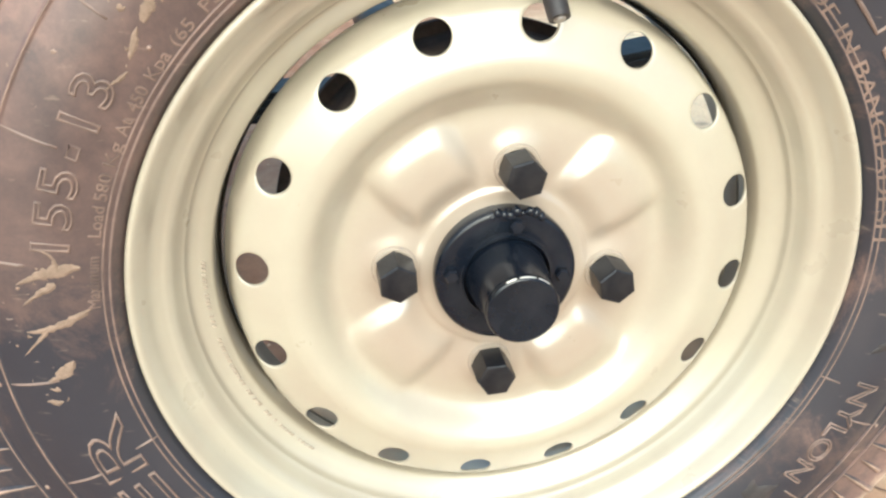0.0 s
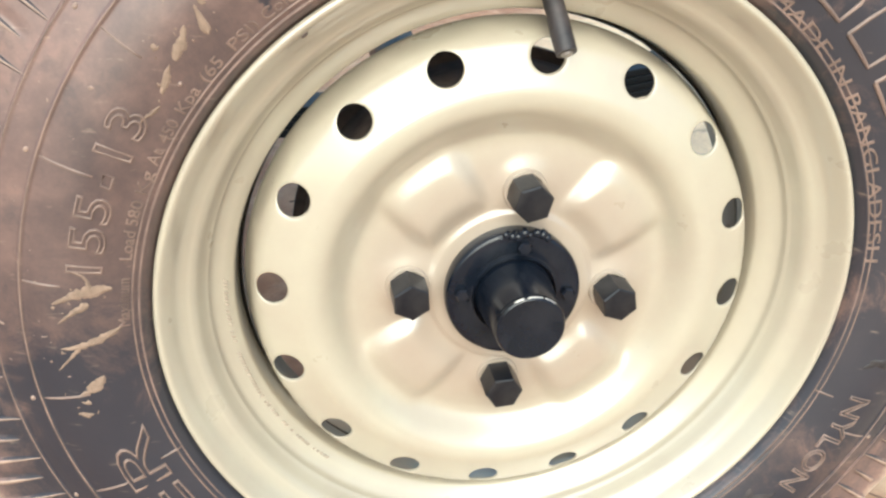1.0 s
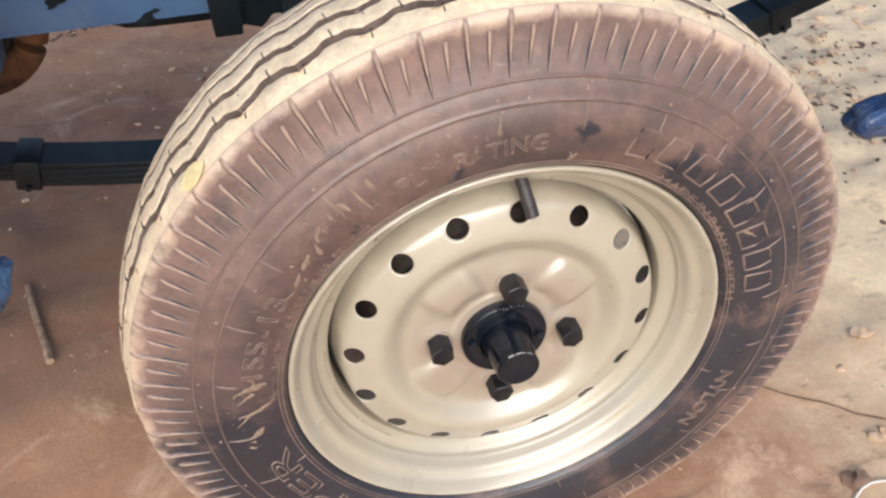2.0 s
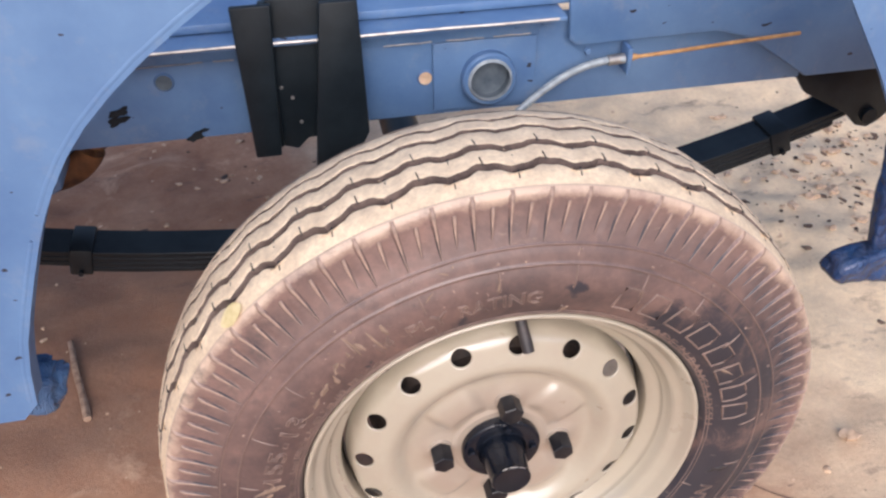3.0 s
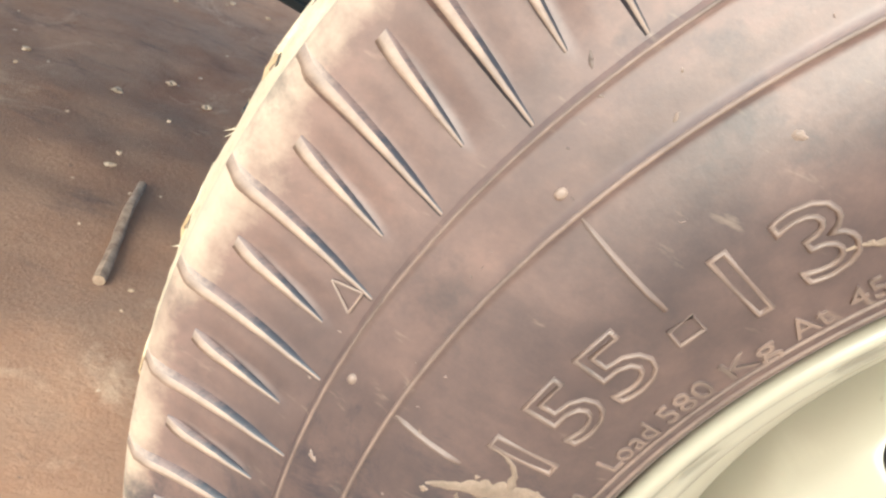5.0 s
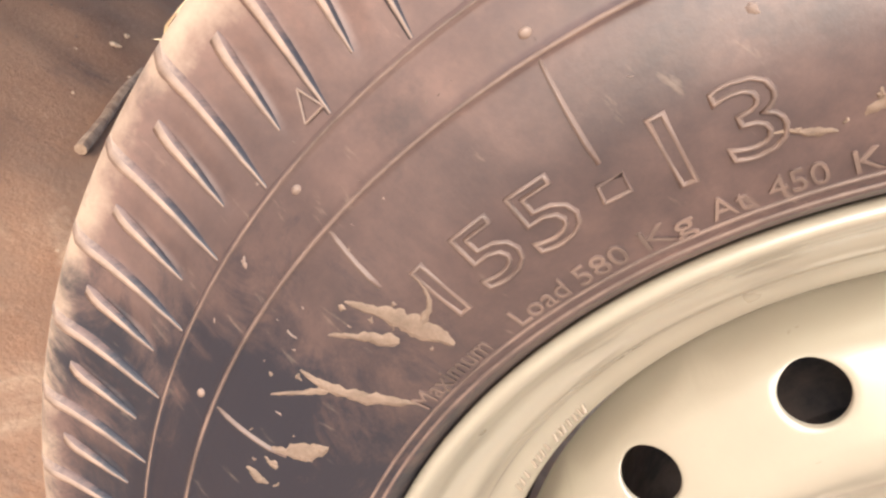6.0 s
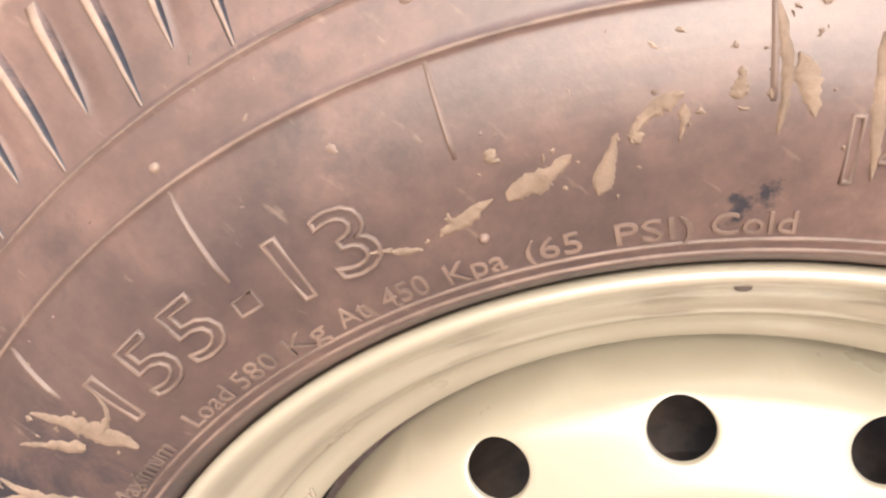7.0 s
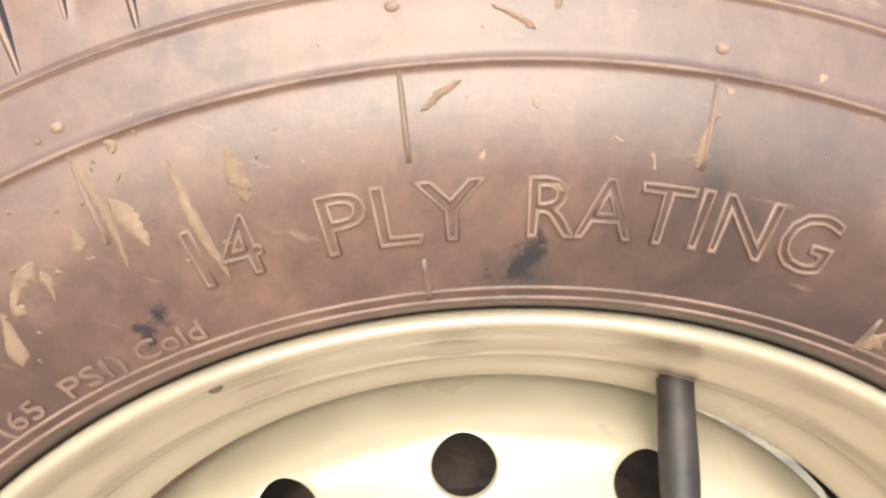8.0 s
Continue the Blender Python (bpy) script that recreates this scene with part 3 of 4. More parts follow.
def wedge_mesh(name, r0, r1, w0, w1, h0, h1, steps=10, lean=0.0, rubbed=1):
    """A shoulder rib: a narrow rubbed crest, steep on one side, falling away on the other."""
    verts, faces, k = [], [], 6
    for i in range(steps + 1):
        s = i / steps
        r, w, h = r0 + (r1 - r0) * s, w0 + (w1 - w0) * s, h0 + (h1 - h0) * s
        h *= min(1.0, 0.15 + 4 * s, 0.1 + 5 * (1 - s))
        deg, d, c = lean * s, math.degrees(w / r), math.degrees((0.0003 + 0.0013 * s) / r)
        at = deg - 0.45 * d
        for a, up in ((deg - 0.8 * d - c, -0.0004), (at - c, 0.8 * h), (at, h), (at + c, 0.95 * h), (deg + 0.2 * d, 0.36 * h), (deg + 1.3 * d, -0.0004)):
            verts.append(on_side(r, a, up))
    for i in range(steps):
        o = k * i
        for q in range(k - 1):
            faces.append((o + q, o + q + 1, o + q + 1 + k, o + q + k))
    me = mesh_of(name, verts, faces, SIDEWALL)
    me.materials.append(RIB)
    me.polygons.foreach_set("material_index", [0, rubbed, rubbed, 0, 0] * steps)
    return me


def build_shoulder_ribs():
    long_me = wedge_mesh("shoulder_rib", 0.2583, 0.2998, 0.0009, 0.0025, 0.0012, 0.0028, 10, -0.6)
    short_me = wedge_mesh("shoulder_rib_short", 0.2643, 0.2897, 0.0006, 0.0016, 0.0009, 0.0022, 8, -0.6)
    count = RIBS
    for i in range(count):
        a = RIB_START + 360 * i / count
        ob = part("shoulder_rib", long_me, tyre)
        ob.matrix_basis = pose(0, 0, 0, 0, -a, 0)
        ob = part("shoulder_rib", short_me, tyre)
        ob.matrix_basis = pose(0, 0, 0, 0, -(a + 180 / count), 0)


build_shoulder_ribs()


TICKS = [(99.3, 0.2228), (114.26, 0.2233), (130.3, 0.2220), (145.55, 0.2213), (160.58, 0.2175), (175.29, 0.2237), (190.79, 0.2180)] + [(190.79 + 14.917 * k, 0.2205) for k in range(1, 18)]


def build_ticks():
    """Short moulded bars inside the outer ring; the dots beyond them stand near and far by turns."""
    for i, (a, r) in enumerate(TICKS):
        me = ridge_mesh("sidewall_tick", r, 0.2412, 0.0009, 0.0007, 0.0009, 0.0009, RELIEF, 5)
        part("sidewall_tick", me, tyre).matrix_basis = pose(0, 0, 0, 0, -a, 0)
        knob = bmesh.new()
        bmesh.ops.create_icosphere(knob, subdivisions=2, radius=0.0012)
        bmesh.ops.scale(knob, vec=(1.0, 0.7, 1.25), verts=knob.verts)
        bmesh.ops.translate(knob, vec=on_side(0.2462 if i % 2 == 0 else 0.2524, 0), verts=knob.verts)
        part("moulding_dot", from_bm("moulding_dot", knob, RIB, 60), tyre).matrix_basis = pose(0, 0, 0, 0, -a, 0)
    for r, w in ((0.2416, 0.00045), (0.2564, 0.0004), (0.1904, 0.0004), (0.1932, 0.00035)):
        y = on_side(r, 0, 0.0008 if r > 0.2 else 0.0003).y
        bead = [(r + w * 1.3 * math.cos(radians(q)), y + w * math.sin(radians(q))) for q in range(0, 360, 45)]
        part("moulded_ring", lathe("moulded_ring", bead, RELIEF, 240, closed=True, sharp=80), tyre)
    low = ridge_mesh("bead_tick", 0.1908, 0.2018, 0.0009, 0.0008, 0.0008, 0.0008, RELIEF, 4)
    for a in (114.1, 204.5, 240.0, 290.0, 345.0, 85.2):
        part("bead_tick", low, tyre).matrix_basis = pose(0, 0, 0, 0, -a, 0)
    # a small moulded triangle between two shoulder ribs
    pts = [on_side(r, a, 0.0006) for r, a in ((0.2673, 171.7), (0.2606, 172.5), (0.2604, 171.1), (0.2673, 171.7))]
    for p, q in zip(pts, pts[1:]):
        part("moulded_triangle", tube_mesh("moulded_triangle", [p, p.lerp(q, 0.5), q], 0.00032, RIB, 6), tyre)
    dot = bmesh.new()
    bmesh.ops.create_icosphere(dot, subdivisions=2, radius=0.0012)
    bmesh.ops.translate(dot, vec=on_side(0.2032, 145.7), verts=dot.verts)
    part("degree_dot", from_bm("degree_dot", dot, RELIEF, 60), tyre)


build_ticks()


def lettering(name, text, start, end, r0, r1, parent, outlined=True, stroke=0.0005, height=0.0007):
    """Moulded words along the sidewall, read clockwise with their feet to the rim."""
    cu = bpy.data.curves.new("words", "FONT")
    cu.body, cu.size, cu.resolution_u = text, 1.0, 3
    cap = 0.69
    if outlined:
        cu.fill_mode, cu.bevel_depth, cu.bevel_resolution = "NONE", stroke / ((r1 - r0) / cap), 1
    else:
        cu.extrude = 0.02
    holder = new("words", cu)
    bpy.context.view_layer.update()
    deps = bpy.context.evaluated_depsgraph_get()
    me = bpy.data.meshes.new_from_object(holder.evaluated_get(deps))
    bpy.data.objects.remove(holder)
    xs = [v.co.x for v in me.vertices]
    x0, x1, zmax = min(xs), max(xs), max(v.co.z for v in me.vertices) or 1.0
    for v in me.vertices:
        deg = start + (end - start) * (v.co.x - x0) / (x1 - x0)
        v.co = on_side(r0 + (r1 - r0) * v.co.y / cap, deg, height * v.co.z / zmax)
    me.name = name
    me.materials.clear()
    me.materials.append(RELIEF)
    return part(name, me, parent)


lettering("size_lettering", "155", 173.3, 162.9, 0.2066, 0.2214, tyre, True, 0.00046)
lettering("size_lettering", "13", 157.6, 151.3, 0.2054, 0.2210, tyre, True, 0.00046)
dash = [(0.2095, 161.5), (0.2095, 159.9), (0.2136, 159.8), (0.2136, 161.3), (0.2095, 161.5)]
part("size_dash", tube_mesh("size_dash", [on_side(r, a, 0.0002) for r, a in dash], 0.0005, RELIEF, 6), tyre)
LOAD_WORDS = (("Maximum", 181.4, 173.9), ("Load", 171.1, 166.8), ("580", 166.0, 162.3), ("Kg", 161.2, 157.9), ("At", 156.9, 154.6), ("450", 153.5, 150.2), ("Kpa", 148.9, 145.1), ("(65", 143.8, 140.4), ("PSI)", 138.4, 134.0), ("Cold", 133.0, 128.4))
for word, start, end in LOAD_WORDS:
    lettering("load_lettering", word, start, end, 0.1947, 0.1998, tyre, False, height=0.0005)
for word, start, end in (("14", 126.8, 122.8), ("PLY", 119.5, 110.3), ("RATING", 108.2, 90.6)):
    lettering("ply_lettering", word, start, end, 0.2062, 0.2192, tyre, True, 0.00046)
lettering("grade_lettering", "SUPER", 247.0, 197.6, 0.2015, 0.2215, tyre, True, 0.00048)
lettering("cord_lettering", "NYLON", 346.4, 327.0, 0.2110, 0.2235, tyre, True, 0.0005)
lettering("origin_lettering", "MADE IN BANGLADESH", 61.5, 10.5, 0.1905, 0.1965, tyre, False, height=0.0006)


def build_maker_bars():
    """Plain outlined blocks in place of the maker's mark."""
    for i, (a, w) in enumerate(((71, 5.0), (63.5, 5.5), (55, 6.0), (46.5, 6.0), (38, 5.6), (30, 5.6), (22.5, 5.0), (15.5, 5.0))):
        r0, r1, h = 0.2045, 0.2265, 0.0006
        ring = [(r0, a + w / 2), ((r0 + r1) / 2, a + w / 2), (r1, a + w / 2 - 0.6), (r1, a), (r1, a - w / 2 + 0.6), ((r0 + r1) / 2, a - w / 2), (r0, a - w / 2), (r0, a), (r0, a + w / 2)]
        part("maker_block", tube_mesh("maker_block", [on_side(r, d, h * 0.4) for r, d in ring], 0.0011, RELIEF, 6), tyre)


build_maker_bars()


def splat(name, r, deg, length, width, turn, seed, material, thick=0.0012, parent=None):
    """A dried splash of mud lying on the sidewall. turn: degrees from the radius."""
    n, rings = 40, 5
    verts, faces = [on_side(r, deg, thick)], []
    c, s = math.cos(radians(turn)), math.sin(radians(turn))
    bend = 0.32 * math.sin(seed * 2.4) * min(1.0, width / length + 0.2)
    for q in range(1, rings + 1):
        f = q / rings
        for k in range(n):
            a = 2 * math.pi * k / n
            edge = 1 + 0.75 * noise.noise(Vector((math.cos(a) * 1.1, math.sin(a) * 1.1, seed * 3.7))) + 0.30 * noise.noise(Vector((math.cos(a) * 2.6, math.sin(a) * 2.6, seed * 5.1)))
            u, v = length * edge * f * math.cos(a), width * edge * f * math.sin(a)
            s_u = u / length
            v = v * (0.85 + 0.40 * math.cos(2.2 * s_u + seed)) + bend * length * (s_u * s_u - 0.3)
            du, dv = u * c - v * s, u * s + v * c
            h = thick * (1 - f * f) + 0.0004 * noise.noise(Vector((u * 400, v * 400, seed))) if q < rings else -0.0004
            verts.append(on_side(r + du, deg + math.degrees(dv / r), h))
    for k in range(n):
        faces.append((0, 1 + k, 1 + (k + 1) % n))
    for q in range(rings - 1):
        for k in range(n):
            l = (k + 1) % n
            faces.append((1 + q * n + k, 1 + (q + 1) * n + k, 1 + (q + 1) * n + l, 1 + q * n + l))
    return part(name, mesh_of(name, verts, faces, material), parent)


def smear(name, path, widths, seed, material, thick=0.0009, parent=None):
    """A run of dried mud along (radius, degrees) stations, of uneven width and broken edge."""
    stations, total = [], len(path) - 1
    for i in range(total):
        (r0, a0), (r1, a1) = path[i], path[i + 1]
        span = math.hypot(r1 - r0, radians(a1 - a0) * r0)
        k = max(3, int(span / 0.0009))
        stations += [(r0 + (r1 - r0) * q / k, a0 + (a1 - a0) * q / k, (i + q / k) / total) for q in range(k)]
    stations.append((*path[-1], 1.0))
    verts, faces, n = [], [], 7
    for i, (r, a, s) in enumerate(stations):
        ra, aa, _ = stations[max(0, i - 1)]
        rb, ab, _ = stations[min(len(stations) - 1, i + 1)]
        d = Vector((rb - ra, radians(ab - aa) * r)).normalized()
        x = s * (len(widths) - 1)
        j = min(int(x), len(widths) - 2)
        w = (widths[j] + (widths[j + 1] - widths[j]) * (x - j)) * min(1.0, 0.25 + 7 * s, 0.25 + 7 * (1 - s))
        for q in range(n):
            u = q / (n - 1) * 2 - 1
            jag = 1 + 0.55 * noise.noise(Vector((i * 0.55, math.copysign(3.0, u), seed * 1.7))) + 0.3 * noise.noise(Vector((i * 1.7, math.copysign(5.0, u), seed)))
            off = w * u * jag
            h = thick * (1 - u * u) * (0.75 + 0.5 * noise.noise(Vector((i * 0.4, q * 0.8, seed)))) if abs(u) < 0.99 else -0.0004
            verts.append(on_side(r - d.y * off, a + math.degrees(d.x * off / r), h))
    for i in range(len(stations) - 1):
        for q in range(n - 1):
            o = i * n + q
            faces.append((o, o + 1, o + n + 1, o + n))
    return part(name, mesh_of(name, verts, faces, material), parent)


def mud_run(seed, r0, a0, r1, a1, bow, wide, at):
    """One thrown run of mud from (radius, degrees) to (radius, degrees); bow: its sag; wide: half its width, greatest at that share of its length."""
    mid = (r0 + r1) / 2
    d = Vector((r1 - r0, radians(a1 - a0) * mid))
    side = Vector((-d.y, d.x)).normalized()
    path, widths = [], []
    for k in range(8):
        q = k / 7
        sag = bow * 4 * q * (1 - q) + 0.0008 * noise.noise(Vector((q * 3.1, seed * 2.3, 0.4)))
        path.append((r0 + d.x * q + side.x * sag, a0 + math.degrees((d.y * q + side.y * sag) / mid)))
        widths.append(wide * (0.28 + 0.72 * math.exp(-(((q - at) / 0.36) ** 2))) * (1 + 0.5 * noise.noise(Vector((q * 4.7, seed * 1.9, 2.2)))))
    smear("mud_splash", path, widths, seed, MUD, 0.0007, tyre)


def build_mud():
    """Splashes of dried mud in three sprays on the sidewall, with drops and crumbs between."""
    low = [
        (0.2274, 177.7, 0.2021, 175.3, 0.0015, 0.0037, 0.70), (0.2256, 180.2, 0.2120, 177.4, 0, 0.0026, 0.90), (0.2110, 175.6, 0.2217, 173.1, -0.0030, 0.0014, 0.0),
        (0.2260, 183.7, 0.1985, 181.4, -0.0023, 0.0024, 0.55), (0.2290, 186.8, 0.2169, 183.8, 0, 0.0015, 0.80), (0.2230, 190.9, 0.2097, 188.3, -0.0015, 0.0034, 0.60),
        (0.2265, 193.3, 0.2196, 193.9, 0, 0.0018, 0.50), (0.2230, 191.6, 0.2190, 192.2, 0, 0.0013, 0.80),
    ]
    middle = [
        (0.2068, 148.0, 0.2114, 144.4, 0, 0.0020, 0.50), (0.2100, 143.6, 0.2163, 139.8, 0, 0.0033, 0.30), (0.2071, 138.9, 0.2191, 137.4, 0, 0.0025, 0.35),
        (0.2200, 136.3, 0.2170, 136.9, 0, 0.0018, 0.70), (0.2087, 152.4, 0.2052, 149.3, 0, 0.0013, 0.70), (0.2206, 144.1, 0.2184, 143.4, 0, 0.0015, 0.30),
        (0.2246, 134.2, 0.2187, 136.9, -0.0010, 0.0020, 0.40), (0.2228, 134.2, 0.2158, 134.5, 0, 0.0013, 0.20),
    ]
    high = [
        (0.2412, 130.5, 0.2158, 130.1, 0.0020, 0.0015, 0.50), (0.2304, 129.2, 0.2190, 128.4, 0, 0.0029, 0.45), (0.2284, 131.6, 0.2228, 131.7, 0, 0.0023, 0.80),
        (0.2334, 125.9, 0.2066, 125.3, 0, 0.0016, 0.40), (0.2326, 123.1, 0.2212, 122.6, 0, 0.0025, 0.50), (0.2397, 99.3, 0.2232, 99.5, 0, 0.0016, 0.80),
        (0.2424, 128.4, 0.2380, 128.2, 0, 0.0013, 0.70), (0.2516, 109.9, 0.2474, 107.9, 0, 0.0010, 0.80), (0.2172, 107.6, 0.2168, 106.0, 0, 0.0014, 0.60),
        (0.2331, 113.5, 0.2379, 111.4, 0, 0.0010, 0.50), (0.2085, 33.0, 0.2180, 29.5, 0, 0.0022, 0.40), (0.2000, 83.6, 0.1940, 85.2, 0, 0.0029, 0.70),
    ]
    rng = random.Random(21)
    for group, spray in enumerate((low, middle, high)):
        for i, run in enumerate(spray):
            mud_run(10 * group + i + 1, *run)
        for i in range(20):
            r0, a0, r1, a1, *_ = spray[i % min(len(spray), 8)]
            q, k = rng.random(), rng.uniform(0.0004, 0.0013) * (0.6 + 0.5 * rng.random())
            splat("mud_splash", r0 + (r1 - r0) * q + rng.gauss(0, 0.0045), a0 + (a1 - a0) * q + rng.gauss(0, 1.6), k, k * rng.uniform(0.5, 0.9), rng.uniform(0, 180), 90 + 20 * group + i, MUD, 0.0005, tyre)


build_mud()


def build_specks():
    """Small pale scuffs and specks above the lettering."""
    rng = random.Random(33)
    for i in range(64):
        r, deg = rng.uniform(0.222, 0.262), rng.uniform(84, 196)
        ln = 0.0004 + 0.0016 * rng.random() ** 3
        splat("scuff", r, deg, ln, ln * rng.uniform(0.2, 0.7), rng.uniform(0, 180), 200 + i, RIB, 0.0003, tyre)


build_specks()


def build_stains():
    """Damp, dark patches where the dust has been wiped off."""
    for i, (r, deg, ln, wd) in enumerate(((0.2185, 352.8, 0.0105, 0.0085), (0.2105, 321.3, 0.0080, 0.0185))):
        splat("dark_patch", r, deg, ln, wd, 0, 60 + i, VALVE, 0.0006, tyre)


build_stains()


def build_leaf():
    """A dry yellow leaf scrap stuck to the shoulder."""
    n, verts = 14, []
    r, a0 = 0.3005, 140.6
    for k in range(n):
        a = 2 * math.pi * k / n
        u, v = 0.0075 * math.cos(a) * (1 + 0.25 * math.cos(2 * a)), 0.0125 * math.sin(a)
        deg = a0 + math.degrees(v / r)
        y = -0.0085 + u
        rr = 0.2985 + 0.0050 * min(1, max(0, (y + 0.018) / 0.020)) + 0.0030
        verts.append((rr * math.cos(radians(deg)), y, rr * math.sin(radians(deg))))
    verts.append((0.3050 * math.cos(radians(a0)), -0.0095, 0.3050 * math.sin(radians(a0))))
    faces = [(n, k, (k + 1) % n) for k in range(n)]
    part("leaf_scrap", mesh_of("leaf_scrap", verts, faces, LEAF), tread, "dry yellow leaf scrap stuck on the shoulder")


build_leaf()

# ---- rim and disc ----
RIM_PROF = [(0.1818, -0.0160), (0.1847, -0.0205), (0.1851, -0.0239), (0.1834, -0.0256), (0.1812, -0.0246), (0.1780, -0.0202), (0.1748, -0.0153), (0.1712, -0.0122), (0.1685, -0.0104), (0.1662, -0.0078), (0.1640, -0.0034), (0.1624, -0.0004), (0.1612, 0.0012), (0.1598, 0.0050), (0.1568, 0.0078), (0.1530, 0.0104), (0.1504, 0.0126), (0.1490, 0.0142), (0.1483, 0.0176), (0.1479, 0.0240), (0.1475, 0.0340)]
HOLE_R, HOLE = 0.129, 0.0090


DISC_R = (0.034, 0.048, 0.070, 0.078, 0.084, 0.089, 0.094, 0.099, 0.104, 0.109, 0.114, 0.129, 0.1340, 0.1374, 0.1396, 0.1412, 0.1424, 0.1436)
DISC_Y = (0.0056, 0.0058, 0.0060, 0.0066, 0.0074, 0.0066, 0.0026, -0.0025, -0.0060, -0.0074, -0.0070, -0.0012, 0.0010, 0.0036, 0.0080, 0.0140, 0.0210, 0.0310)


def disc_y(r):
    return sum(float(np.interp(r + d, DISC_R, DISC_Y)) for d in (-0.002, -0.001, 0.0, 0.001, 0.002)) / 5


def build_rim():
    rim = part("rim", lathe("rim", smooth_profile(RIM_PROF, 0.0008), RIM, 240, sharp=70), wheel, "white painted steel rim with a dusty sheen")
    back = [(0.1455, 0.032), (0.146, 0.055), (0.162, 0.075), (0.170, 0.085), (0.182, 0.090), (0.1805, 0.088), (0.166, 0.078), (0.148, 0.060)]
    part("rim_barrel", lathe("rim_barrel", back, RIM, 120), rim)

    # the outer ring of the disc with its sixteen round holes
    r0, r1, sector = 0.1145, 0.1437, 22.5
    hu, dirs = radians(sector / 2) * HOLE_R, 32
    verts, faces = [], []
    rows = 13
    for s in range(16):
        mid = radians(90 - sector * s)
        o = len(verts)
        for k in range(dirs):
            a = 2 * math.pi * k / dirs + math.pi / 4
            cu, cv = math.cos(a), math.sin(a)
            top = (r1 - HOLE_R) if cv > 0 else (HOLE_R - r0)
            # corners of the sector fall on the diagonal directions
            reach = 1 / max(abs(cu), abs(cv))
            bu, bv = cu * reach * hu, cv * reach * top / 0.9
            for q in range(rows):
                if q == 0:
                    u, v, dy = HOLE * 0.985 * cu, HOLE * 0.985 * cv, 0.0019
                elif q == 1:
                    u, v, dy = HOLE * 0.985 * cu, HOLE * 0.985 * cv, 0.0007
                elif q == 2:
                    u, v, dy = HOLE * 1.01 * cu, HOLE * 1.01 * cv, 0.00025
                else:
                    f = (q - 3) / (rows - 4)
                    u, v, dy = HOLE * 1.06 * cu * (1 - f) + bu * f, HOLE * 1.06 * cv * (1 - f) + bv * f, 0.0
                r, th = HOLE_R + 0.9 * v, mid + u / HOLE_R
                verts.append((r * math.cos(th), disc_y(r) + dy, r * math.sin(th)))
        for k in range(dirs):
            l = (k + 1) % dirs
            for q in range(rows - 1):
                faces.append((o + k * rows + q, o + l * rows + q, o + l * rows + q + 1, o + k * rows + q + 1))
    me = mesh_of("wheel_disc", verts, faces, RIM)
    bm = bmesh.new()
    bm.from_mesh(me)
    bmesh.ops.remove_doubles(bm, verts=bm.verts, dist=0.00005)
    bmesh.ops.recalc_face_normals(bm, faces=bm.faces)
    disc = part("wheel_disc", from_bm("wheel_disc", bm, RIM, 60), wheel, "white painted steel disc with sixteen round holes")

    # the dished middle with ribs pressed between the nuts
    n, radii = 256, np.linspace(0.030, 0.1146, 58)
    verts, faces = [], []
    for i in range(n):
        a = 360 * i / n
        for r in radii:
            y = disc_y(r) - 0.0022 / (1 + math.exp((r - 0.0455) / 0.0005))
            gate = bump_at(r - 0.0705, 0.0185)
            for c in (43, 133, 223, 313):
                d = (a - c + 180) % 360 - 180
                y -= 0.0066 * gate * math.exp(-abs(d / (21.0 - 160 * (r - 0.054))) ** 7)
            x, z = r * math.cos(radians(a)), r * math.sin(radians(a))
            for c in (0, 90, 180, 270):
                q = math.hypot(x - 0.0575 * math.cos(radians(c)), z - 0.0575 * math.sin(radians(c)))
                y -= 0.0030 * bump_at(q, 0.0155)
            verts.append((x, y, z))
    k = len(radii)
    for i in range(n):
        j = (i + 1) % n
        for p in range(k - 1):
            faces.append((i * k + p, i * k + p + 1, j * k + p + 1, j * k + p))
    part("disc_centre", mesh_of("disc_centre", verts, faces, RIM), disc)

    # stamped characters too worn to read, as small raised bars
    rng = random.Random(8)
    bar = box_mesh("stamp_bar", (0.0011, 0.0008, 0.0042), RIM, 0.0003)
    a = 180.5
    while a < 232:
        if rng.random() > 0.16:
            ob = part("stamp_bar", bar, rim)
            ob.matrix_basis = pose(0, 0, 0, 0, -a + 90, 0) @ pose(0, 0.0094, 0.1536, -36, rng.uniform(-12, 12), 0)
        a += rng.uniform(0.75, 1.15)
    # paint chips on the lip
    for i, (deg, r) in enumerate(((130.7, 0.1795), (160.0, 0.1822), (200.5, 0.1823), (92.0, 0.1815), (35, 0.1822), (352, 0.1822), (12, 0.1822))):
        bm = bmesh.new()
        bmesh.ops.create_icosphere(bm, subdivisions=2, radius=0.0016)
        bmesh.ops.scale(bm, vec=(1.2, 0.35, 0.6), verts=bm.verts)
        ob = part("paint_chip", from_bm("paint_chip", bm, DRUM, 60), rim)
        ob.matrix_basis = pose(0, 0, 0, 0, -deg + 90, 0) @ pose(0, -0.0226 if r < 0.18 else -0.0234, r, 0, 0, 0)


build_rim()


